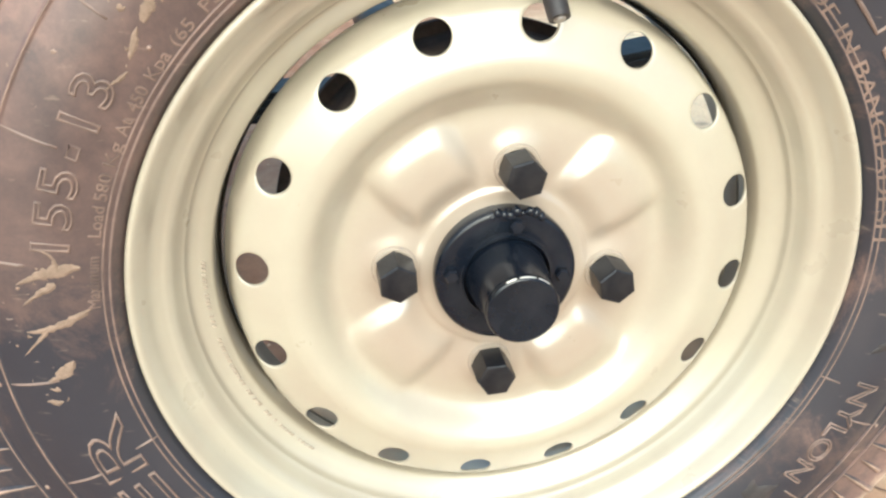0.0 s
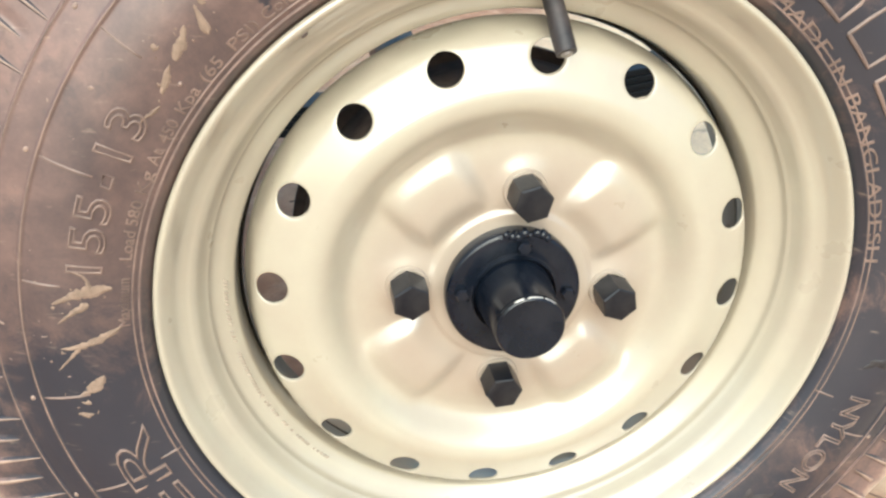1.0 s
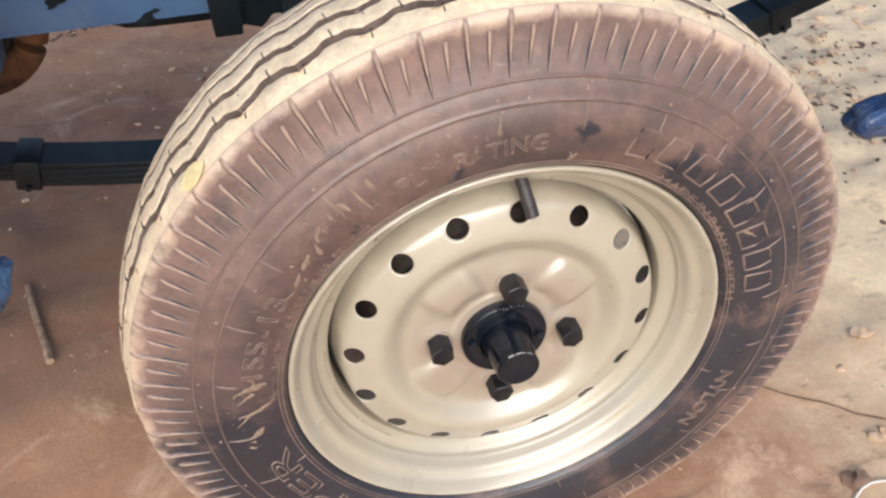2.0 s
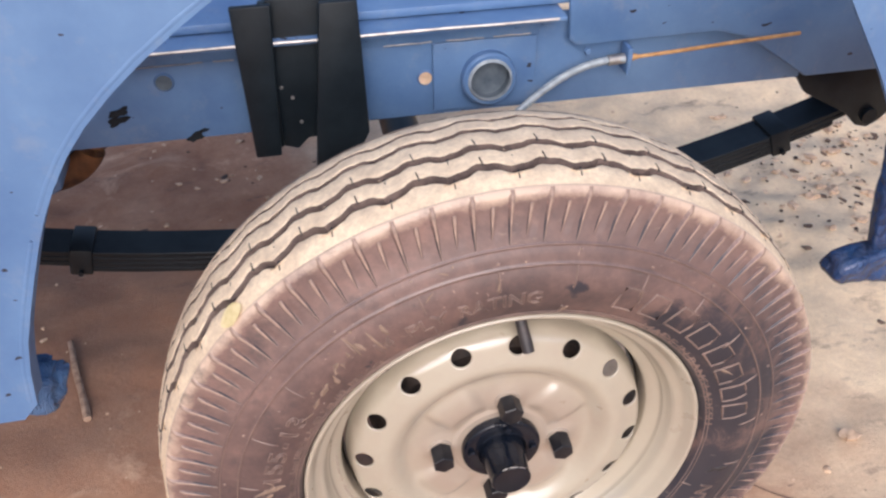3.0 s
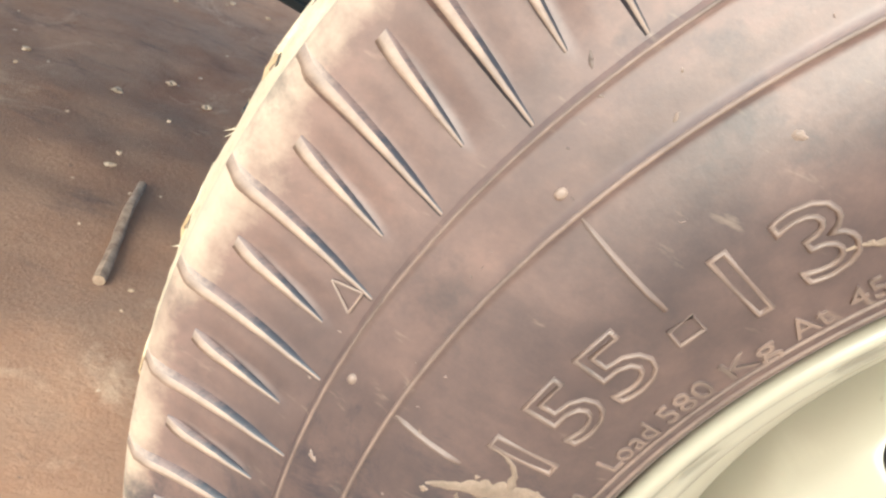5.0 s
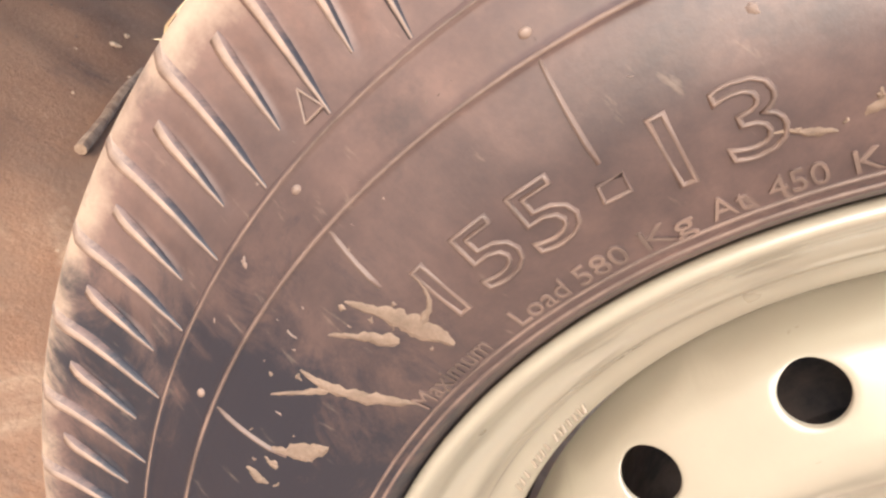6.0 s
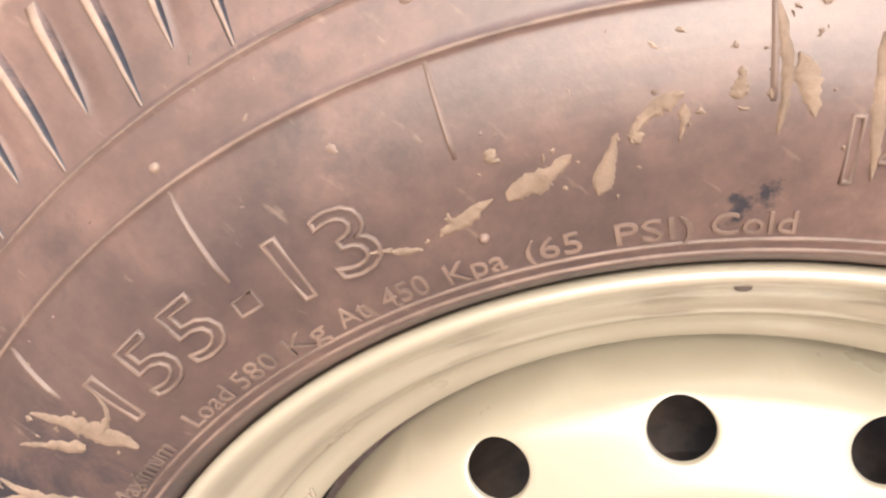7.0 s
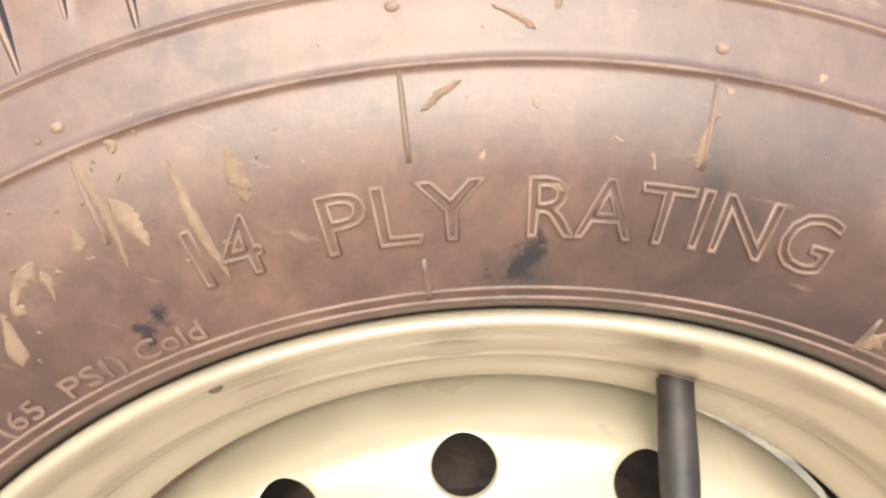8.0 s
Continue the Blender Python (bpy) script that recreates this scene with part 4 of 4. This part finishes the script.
def nut_mesh():
    """A hexagon nut along -y with a chamfered flat end, its foot at y = 0."""
    bm = bmesh.new()
    rings = [(0.0096, 0.0), (0.0107, 0.0), (0.0107, -0.0158), (0.0104, -0.0168), (0.0097, -0.0174), (0.0082, -0.0176), (0.0, -0.0177)]
    prev = None
    n = 24
    for r, y in rings:
        row = []
        if r == 0.0:
            c = bm.verts.new((0, y, 0))
            for k in range(n):
                bm.faces.new((prev[k], prev[(k + 1) % n], c))
            break
        for k in range(n):
            a = 2 * math.pi * k / n
            hexa = math.cos(math.pi / 6) / math.cos((a % (math.pi / 3)) - math.pi / 6)
            m = hexa if r > 0.0090 else 0.5 + 0.5 * hexa
            row.append(bm.verts.new((r * m * math.cos(a), y, r * m * math.sin(a))))
        if prev:
            for k in range(n):
                bm.faces.new((prev[k], prev[(k + 1) % n], row[(k + 1) % n], row[k]))
        prev = row
    bmesh.ops.recalc_face_normals(bm, faces=bm.faces)
    return from_bm("wheel_nut", bm, NUT, 28)


def build_hub():
    me = nut_mesh()
    seat = lathe("nut_seat", [(0.0098, 0.0), (0.0114, 0.0), (0.0120, 0.0010), (0.0120, 0.004)], RIM, 40)
    for i, a in enumerate((0, 90, 180, 270)):
        nut = part("wheel_nut", me, wheel, "dark oiled steel hexagon wheel nut")
        x, z = 0.0575 * math.cos(radians(a)), 0.0575 * math.sin(radians(a))
        nut.matrix_basis = pose(x, 0.0008, z, 0, (14, 40, 22, 51)[i], 0)
        part("nut_seat", seat, nut).matrix_basis = pose(0, 0.0004, 0)
    flange = part("hub_flange", lathe("hub_flange", smooth_profile([(0.0372, 0.006), (0.0376, -0.002), (0.0364, -0.0052), (0.0320, -0.0060), (0.0270, -0.0056), (0.0235, -0.0050), (0.0228, -0.0080)], 0.001), CAP, 96), wheel, "black greasy hub flange")
    bolt = lathe("flange_bolt", [(0.0, -0.0046), (0.0032, -0.0046), (0.0040, -0.0036), (0.0040, 0.0)], CAP, 6, sharp=20)
    for a in (5, 88, 178, 275):
        part("flange_bolt", bolt, flange).matrix_basis = pose(0.0295 * math.cos(radians(a)), -0.0056, 0.0295 * math.sin(radians(a)))
    # a thick blob of grease on the flange's upper edge
    rng = random.Random(5)
    for i in range(9):
        a = radians(68 + 5.2 * i)
        bm = bmesh.new()
        bmesh.ops.create_icosphere(bm, subdivisions=2, radius=rng.uniform(0.0018, 0.0032))
        for v in bm.verts:
            v.co *= 1 + 0.3 * noise.noise(v.co * 500 + Vector((i, 0, 0)))
        ob = part("grease_lump", from_bm("grease_lump", bm, CAP, 80), flange)
        rr = rng.uniform(0.0340, 0.0380)
        ob.matrix_basis = pose(rr * math.cos(a), -0.0045, rr * math.sin(a))
    cap = smooth_profile([(0.0222, -0.004), (0.0208, -0.012), (0.0196, -0.022), (0.0184, -0.034), (0.0180, -0.0375)], 0.002) + [(0.0183, -0.0386), (0.0184, -0.0398), (0.0179, -0.0410), (0.0169, -0.0416), (0.0155, -0.0414), (0.0, -0.0410)]
    hub_cap = part("hub_cap", lathe("hub_cap", cap, CAP, 72, sharp=30), wheel, "black enamelled grease cap with painted glints on its rim")
    # glints on the cap's rim, laid on as thin bright arcs
    for a0, a1 in ((52, 74), (77, 104), (108, 126)):
        arc = [(0.0180 * math.cos(radians(a0 + (a1 - a0) * i / 10)), -0.0405, 0.0180 * math.sin(radians(a0 + (a1 - a0) * i / 10))) for i in range(11)]
        part("worn_glint_edge", tube_mesh("worn_glint_edge", arc, [0.0002] + [0.00045] * 9 + [0.0002], STEEL, 6), hub_cap, "painted glint on the cap's edge")
    drum = [(0.0, 0.018), (0.080, 0.018), (0.108, 0.020), (0.1125, 0.026), (0.1125, 0.070), (0.118, 0.074), (0.118, 0.080), (0.0, 0.080)]
    part("brake_drum", lathe("brake_drum", drum, DRUM, 96), wheel, "rusty cast iron brake drum")
    # valve
    base, tip = Vector((-0.0022, 0.0052, 0.1590)), Vector((0.0044, -0.0140, 0.1338))
    pts = [base.lerp(tip, s / 6) for s in range(7)]
    stem = part("valve_stem", tube_mesh("valve_stem", pts, [0.0050, 0.0050, 0.0050, 0.0052, 0.0053, 0.0053, 0.0051], VALVE, 16), wheel, "black rubber tyre valve stem")
    d = (tip - base).normalized()
    part("valve_cap", tube_mesh("valve_cap", [tip + d * 0.0002, tip + d * 0.0012], [0.0030, 0.0024], STEEL, 12), stem)


build_hub()

# ---- axle, spring, chassis ----
def build_axle():
    ax = empty("axle", pose(0, 0.1, 0.302), "black steel rear axle tube behind the wheel", "axle")
    part("axle_tube", tube_mesh("axle_tube", [(0, -0.018, 0), (0, 0.3, 0), (0, 0.9, 0)], [0.030, 0.028, 0.028], BLACK_PAINT, 24), ax)
    part("spring_seat", box_mesh("spring_seat", (0.11, 0.07, 0.016), BLACK_PAINT, 0.003, (0, 0.264, -0.012)), ax)


build_axle()


def ring_mesh(name, r_out, r_in, depth, material, n=40):
    prof = [(r_in, 0), (r_out - 0.002, 0), (r_out, 0.002), (r_out, depth), (r_in, depth)]
    return lathe(name, prof, material, n, closed=True)


def spring_z(x):
    """The underside of the leaf pack along the vehicle."""
    return 0.280 + 0.0535 * x + 0.30 * x * x


def build_spring():
    sp = empty("leaf_spring", pose(0, 0.364, spring_z(0)), "black painted leaf spring with a rebound clip", "leaf spring")
    ends = ((-0.425, 0.455), (-0.47, 0.52), (-0.512, 0.544), (-0.516, 0.548))
    for i, (xa, xb) in enumerate(ends):
        z0 = 0.0035 + 0.0072 * i
        verts, faces = [], []
        k = 48
        for s in range(k + 1):
            x = xa + (xb - xa) * s / k
            zz = spring_z(x) - spring_z(0) + z0
            for y in (-0.0235, 0.0235):
                for dz in (-0.0033, 0.0033):
                    verts.append((x, y, zz + dz))
        for s in range(k):
            o = 4 * s
            faces += [(o, o + 4, o + 5, o + 1), (o + 1, o + 5, o + 7, o + 3), (o + 3, o + 7, o + 6, o + 2), (o + 2, o + 6, o + 4, o)]
        faces += [(0, 1, 3, 2), (4 * k, 4 * k + 2, 4 * k + 3, 4 * k + 1)]
        bm = bmesh.new()
        me = mesh_of("leaf", verts, faces, BLACK_PAINT, False)
        bm.from_mesh(me)
        bmesh.ops.recalc_face_normals(bm, faces=bm.faces)
        bmesh.ops.bevel(bm, geom=[e for e in bm.edges if e.is_manifold and e.calc_face_angle(0) > 1.0], offset=0.0008, segments=1, affect="EDGES")
        part("leaf", from_bm("leaf", bm, BLACK_PAINT), sp)
    for x in (-0.418, 0.452):
        z = spring_z(x) - spring_z(0) + 0.0145
        tilt = -math.degrees(math.atan(0.0535 + 0.60 * x))
        clip = part("clip", box_mesh("clip", (0.026, 0.0530, 0.0360), BLACK_PAINT, 0.003), sp)
        clip.matrix_basis = pose(x, 0, z, 0, tilt, 0)
        part("clip_bolt", tube_mesh("clip_bolt", [(0, -0.031, -0.0130), (0, 0.031, -0.0130)], 0.0032, BLACK_PAINT, 10), clip)
    # rolled eyes at both ends of the main leaf
    for x in (-0.520, 0.552):
        z = spring_z(x) - spring_z(0) + 0.0165
        eye = part("spring_eye", ring_mesh("spring_eye", 0.0165, 0.0090, 0.047, BLACK_PAINT, 28), sp)
        eye.matrix_basis = pose(x, -0.0235, z)


build_spring()


def build_shackles():
    """The front shackle on its pin, and the rear hanger plates that hold the other eye."""
    front = [(-0.022, -0.012), (0.012, -0.014), (0.026, 0.004), (0.040, 0.094), (-0.004, 0.094)]
    rear = [(-0.112, 0.070), (-0.112, 0.062), (-0.096, 0.040), (-0.030, 0.004), (-0.012, -0.014), (0.004, -0.018), (0.018, -0.010), (0.032, 0.006), (0.052, 0.011), (0.085, 0.040), (0.085, 0.080), (-0.100, 0.080)]
    for x, shape, name, words, kind in (
        (-0.520, front, "spring_shackle", "black steel spring shackle with its pin", "shackle"),
        (0.552, rear, "rear_spring_hanger", "black steel hanger plates round the spring eye", "bracket"),
    ):
        sh = empty(name, pose(x, 0.364, spring_z(x) + 0.0165), words, kind)
        for dy in (-0.036, 0.036):
            part("side_plate", sheet_mesh("side_plate", shape, dy - 0.004, dy + 0.004, BLACK_PAINT), sh)
        part("pin", tube_mesh("pin", [(0, -0.045, 0), (0, 0.045, 0)], 0.010, BLACK_PAINT, 14), sh)


build_shackles()


def build_chassis():
    ch = empty("chassis_frame", pose(0, 0.31, 0.487), "blue painted steel chassis rail with brackets and holes", "chassis")
    # channel: web, lower and upper flange
    web = part("rail_web", box_mesh("rail_web", (1.93, 0.005, 0.105), BLUE, 0.001, (-0.535, 0.0025, 0.054)), ch)
    part("lower_flange", box_mesh("lower_flange", (1.845, 0.045, 0.005), BLUE, 0.002, (-0.5775, 0.028, 0.0026)), ch)
    part("upper_flange", box_mesh("upper_flange", (1.48, 0.060, 0.006), BLUE, 0.0025, (-0.61, -0.004, 0.112)), ch, "blue flange with a worn bright edge")
    part("worn_glint_edge", tube_mesh("worn_glint_edge", [(-0.60 + 0.06 * i, -0.0345, 0.1135 + 0.0004 * math.sin(i * 2.1)) for i in range(13)], 0.0016, STEEL, 6), ch, "bare worn steel edge")
    part("doubler_plate", box_mesh("doubler_plate", (0.112, 0.004, 0.078), BLUE, 0.0015, (0.052, -0.0025, 0.046)), web)
    part("top_strip", box_mesh("top_strip", (0.62, 0.004, 0.019), BLUE, 0.0015, (-0.20, -0.0025, 0.0965)), web)
    # bare bright runs along the strip's lower edge
    for x0, x1 in ((-0.30, -0.235), (-0.225, -0.205), (-0.055, -0.005), (0.01, 0.05), (0.06, 0.10)):
        part("worn_glint_edge", tube_mesh("worn_glint_edge", [(x0 + (x1 - x0) * i / 4, -0.0046, 0.0872 + 0.0004 * math.sin(9 * i + 50 * x0)) for i in range(5)], 0.0008, STEEL, 5), web, "bare worn steel edge")
    # pivot tube
    boss = part("pivot_boss", ring_mesh("pivot_boss", 0.0295, 0.0235, 0.012, BLUE), ch, "round blue steel tube boss with a dark bore")
    boss.matrix_basis = pose(0.055, -0.0165, 0.044)
    lip = part("boss_lip", ring_mesh("boss_lip", 0.0240, 0.0212, 0.012, CABLE), boss)
    lip.matrix_basis = pose(0, -0.003, 0)
    part("bore", lathe("bore", [(0.0206, 0.0), (0.0206, 0.010), (0.0, 0.0105)], HOLLOW, 32), boss)
    for x, z, r, mat in ((-0.276, 0.068, 0.0085, HOLLOW), (-0.012, 0.046, 0.0075, STONE)):
        hole = part("drilled_hole", ring_mesh("drilled_hole", r + 0.0016, r, 0.0022, BLUE, 28), web)
        hole.matrix_basis = pose(x, -0.0022, z)
        part("hole_back", lathe("hole_back", [(r, 0.0006), (0.0, 0.0006)], mat, 28), hole)
    for x, z in ((-0.255, 0.098), (-0.165, 0.098), (0.085, 0.098), (0.115, 0.099), (0.165, 0.062), (-0.05, 0.1)):
        bolt = part("bolt_head", lathe("bolt_head", [(0.0, -0.0035), (0.0035, -0.0035), (0.0042, -0.0025), (0.0042, 0.0)], BLUE, 6, sharp=20), web)
        bolt.matrix_basis = pose(x, -0.0044, z)
    # a lower deck box that overhangs the rail
    part("deck_box", sheet_mesh("deck_box", [(0.140, 0.080), (0.150, 0.072), (0.31, 0.074), (0.35, 0.062), (0.43, 0.008), (0.80, 0.008), (0.80, 0.19), (0.134, 0.19)], -0.013, -0.006, BLUE, 0.003), ch, "deep blue sheet steel box side")
    # a rusty bent pipe slung behind the rail
    pts = [(-0.80, 0.22, -0.076), (-0.60, 0.17, -0.074), (-0.52, 0.11, -0.072)]
    for i in range(16):
        a = radians(-112 + 122 * i / 15)
        pts.append((-0.438 + 0.067 * math.cos(a), 0.070, -0.004 + 0.067 * math.sin(a)))
    pts += [(-0.374, 0.072, 0.04), (-0.382, 0.10, 0.07), (-0.40, 0.20, 0.09)]
    part("exhaust_pipe", tube_mesh("exhaust_pipe", pts, 0.0155, RUST, 20), ch, "orange rusty bent pipe")
    # dark tube added along the inner side of the pipe's bend
    part("inner_bend_tube", tube_mesh("inner_bend_tube", [(-0.438 + 0.047 * math.cos(radians(a)), 0.074, -0.004 + 0.047 * math.sin(radians(a))) for a in range(-150, 61, 10)], 0.0062, VALVE, 12), ch, "dark tube along the inside of the pipe's bend")
    beam = [(-0.312, -0.019), (-0.292, -0.023), (-0.284, -0.027), (-0.262, -0.029), (-0.15, -0.030), (0.02, -0.030), (0.02, 0.0), (-0.312, 0.0)]
    part("cross_member", sheet_mesh("cross_member", beam, 0.055, 0.066, BLACK_PAINT, 0.002), ch, "black steel cross member behind the rail")
    # unseen floor on the rails, added to shade the earth below
    part("unseen_shade_floor", box_mesh("unseen_shade_floor", (2.3, 0.46, 0.010), BLUE, 0.003, (-0.82, 0.225, 0.121)), ch)
    # unseen pan between body side and rail, ahead of the arch, added for shade
    part("unseen_shade_pan", box_mesh("unseen_shade_pan", (0.84, 0.300, 0.004), BLUE, 0.0015, (-0.85, -0.153, 0.178)), ch)
    # torn flakes of paint along the lower edge
    for i, (x, z, w) in enumerate(((-0.255, 0.004, 0.010), (-0.248, 0.010, 0.005), (-0.33, 0.030, 0.010), (-0.325, 0.040, 0.011))):
        fl = []
        for q in range(16):
            a = 2 * math.pi * q / 16
            k = 1 + 0.8 * noise.noise(Vector((math.cos(a) * 1.6, math.sin(a) * 1.6, i * 4.3)))
            fl.append((w * k * math.cos(a), 0.42 * w * k * math.sin(a) + 0.25 * w * k * math.cos(a)))
        part("paint_flake", sheet_mesh("paint_flake", fl, -0.0014, -0.0006, BLACK_PAINT, 0.0), web).matrix_basis = pose(x, 0, z)



build_chassis()


def build_hanger_post():
    """The black pressed bracket bolted on the rail."""
    post = empty("spring_bracket", pose(-0.14, 0.30, 0.48), "black pressed steel bracket bolted to the blue rail", "bracket")
    left = [(-0.056, 0.0), (-0.030, 0.0), (-0.022, 0.16), (-0.060, 0.16)]
    part("front_flange", sheet_mesh("front_flange", left, -0.030, -0.022, BLACK_PAINT, 0.002), post)
    mid = [(-0.030, 0.004), (-0.012, -0.002), (0.000, 0.010), (0.040, 0.010), (0.050, 0.16), (-0.030, 0.16)]
    part("web_plate", sheet_mesh("web_plate", mid, -0.016, -0.010, BLACK_PAINT, 0.002), post)
    right = [(0.002, -0.035), (0.030, -0.045), (0.062, 0.02), (0.058, 0.16), (0.022, 0.16)]
    part("rear_flange", sheet_mesh("rear_flange", right, -0.034, -0.026, BLACK_PAINT, 0.002), post)
    rib = [(-0.030, 0.006), (-0.030, 0.16)]
    part("fold", tube_mesh("fold", [(x, -0.0185, z) for x, z in rib], 0.004, BLACK_PAINT, 8), post)
    for x, z in ((-0.022, 0.070), (-0.012, 0.058), (-0.006, 0.030), (0.040, 0.065), (0.043, 0.03)):
        rivet = lathe("bolt", [(0.0, -0.002), (0.0014, -0.0018), (0.0021, 0.0)], STEEL, 12)
        part("bolt", rivet, post, "bare steel bolt head").matrix_basis = pose(x, -0.0165, z)


build_hanger_post()


def build_cable():
    c = empty("brake_cable", pose(0.20, 0.287, 0.545), "grey sheathed brake cable with an ochre end", "cable")
    pts = []
    for i in range(81):
        s = i / 80
        pts.append((-0.135 + 0.135 * s, -0.004 + 0.01 * math.sin(3 * s), -0.068 + 0.068 * math.sin(s * math.pi / 2)))
    part("sheath", tube_mesh("sheath", pts, [0.0046 if i % 2 else 0.0040 for i in range(81)], CABLE, 10), c, "grey ribbed cable sheath")
    part("stop_plate", box_mesh("stop_plate", (0.005, 0.022, 0.030), BLUE, 0.001, (0.004, 0.004, -0.002)), c)
    part("ferrule", tube_mesh("ferrule", [(-0.018, 0, -0.001), (0.0, 0, 0)], 0.0058, STEEL, 10), c)
    part("inner_cable", tube_mesh("inner_cable", [(0.007, 0, 0.0), (0.06, -0.001, 0.003), (0.125, -0.002, 0.0075), (0.2, -0.002, 0.011)], 0.0022, BRASS, 8), c, "ochre cable end")
    part("cable_nipple", tube_mesh("cable_nipple", [(0.006, 0, 0.0), (0.010, 0, 0.0002), (0.015, 0, 0.0004)], [0.0026, 0.0040, 0.0026], BRASS, 10), c)


build_cable()


def build_side_panel():
    """The blue body panel ahead of the wheel, with the rolled edge of its wheel arch."""
    sp = empty("side_panel", pose(-0.40, 0.0, 0.38), "light blue sheet steel side panel with a rolled arch edge", "body panel")
    arch = [(-0.150, 0.778), (-0.178, 0.760), (-0.210, 0.738), (-0.238, 0.717), (-0.260, 0.698), (-0.281, 0.677), (-0.297, 0.657), (-0.3103, 0.636), (-0.3215, 0.615), (-0.3310, 0.594), (-0.3425, 0.565), (-0.3530, 0.537), (-0.3630, 0.508), (-0.3700, 0.478), (-0.3745, 0.445)]
    outline = [(x + 0.40, z - 0.38) for x, z in arch] + [(0.012, 0.050), (-0.30, 0.046), (-0.85, 0.046), (-0.85, 0.44), (0.235, 0.44)]
    part("panel_skin", sheet_mesh("panel_skin", outline, -0.002, 0.002, BLUE, 0.0), sp)
    part("arch_bead", tube_mesh("arch_bead", [(x + 0.3955, 0.002, z - 0.3775) for x, z in arch], 0.0045, BLUE, 10), sp)
    verts, faces = [], []
    for i, (x, z) in enumerate(arch):
        verts += [(x + 0.3985, 0.002, z - 0.379), (x + 0.4000, 0.020, z - 0.380)]
        if i:
            faces.append((2 * i - 2, 2 * i - 1, 2 * i + 1, 2 * i))
    part("arch_return", mesh_of("arch_return", verts, faces, BLUE), sp)
    # crumpled foot of the panel
    bm = bmesh.new()
    bmesh.ops.create_cube(bm, size=1.0)
    bmesh.ops.subdivide_edges(bm, edges=bm.edges[:], cuts=7, use_grid_fill=True)
    for v in bm.verts:
        p = v.co.copy()
        k = 0.5 / max(abs(p.x), abs(p.y), abs(p.z), 1e-6)
        ball = p.normalized() * 0.56
        q = p.lerp(ball, 0.62)
        q += Vector((1, 1, 1)) * 0.10 * noise.noise(p * 4.0)
        v.co = Vector((q.x * 0.070 - 0.010, q.y * 0.046 + 0.060, q.z * 0.040 + 0.028 - q.x * 0.006))
    part("crumpled_foot", from_bm("crumpled_foot", bm, WRAP_PALE, 80), sp, "glossy crumpled blue plastic wrap on the lower corner")


build_side_panel()


def crumple(me, amount, cuts=5):
    """Breaks a plate into small faces and dents it like plastic film wound round it."""
    bm = bmesh.new()
    bm.from_mesh(me)
    bmesh.ops.triangulate(bm, faces=bm.faces)
    for _ in range(cuts):
        long = [e for e in bm.edges if e.calc_length() > 0.009]
        if not long:
            break
        bmesh.ops.subdivide_edges(bm, edges=long, cuts=1, use_grid_fill=False)
        bmesh.ops.triangulate(bm, faces=bm.faces)
    bm.normal_update()
    for v in bm.verts:
        p = v.co
        v.co = p + v.normal * amount * (1.4 * noise.noise(p * 28) + 0.7 * noise.noise(p * 75))
    out = from_bm(me.name, bm, WRAP, 70)
    bpy.data.meshes.remove(me)
    return out


def build_rear_panel():
    """The body panel behind the wheel: the arch's other foot, still in its plastic."""
    rp = empty("rear_side_panel", pose(0.36, 0.030, 0.40), "dark blue body panel corner in crinkled glossy plastic wrap", "body panel")
    arch = [(-0.170, 0.380), (-0.105, 0.304), (-0.060, 0.240), (-0.036, 0.200)]
    skin = arch + [(0.75, 0.200), (0.75, 0.420), (-0.205, 0.420)]
    part("panel_skin", sheet_mesh("panel_skin", skin, -0.002, 0.002, BLUE, 0.0), rp)
    edge = [(-0.026, 0.202), (-0.018, 0.185), (-0.009, 0.130), (-0.001, 0.066), (0.004, 0.036), (0.110, 0.012), (0.42, 0.008), (0.42, 0.202)]
    part("wrapped_edge", crumple(sheet_mesh("wrapped_edge", edge, 0.006, 0.022, WRAP, 0.004), 0.0020), rp)
    foot = [(-0.028, 0.040), (-0.034, 0.024), (-0.024, 0.015), (0.002, 0.016), (0.028, 0.010), (0.10, 0.008), (0.42, 0.002), (0.42, 0.034), (0.014, 0.050), (-0.006, 0.046)]
    part("foot", crumple(sheet_mesh("foot", foot, 0.0, 0.030, WRAP, 0.005), 0.0026), rp)


build_rear_panel()


def build_left_hanger():
    b = empty("spring_hanger", pose(-0.43, 0.325, 0.44), "blue boxed steel spring hanger under the rail", "bracket")
    shape = [(-0.045, 0.046), (0.036, 0.046), (0.032, 0.012), (0.0, -0.004), (-0.030, 0.018)]
    part("hanger_box", sheet_mesh("hanger_box", shape, -0.030, 0.030, BLUE, 0.003), b)
    for x, z in ((-0.022, 0.034), (0.018, 0.032)):
        head = lathe("bolt", [(0.0, -0.004), (0.0045, -0.004), (0.0052, -0.003), (0.0052, 0.0)], BLACK_PAINT, 6, sharp=20)
        part("bolt", head, b).matrix_basis = pose(x, -0.0298, z)


build_left_hanger()
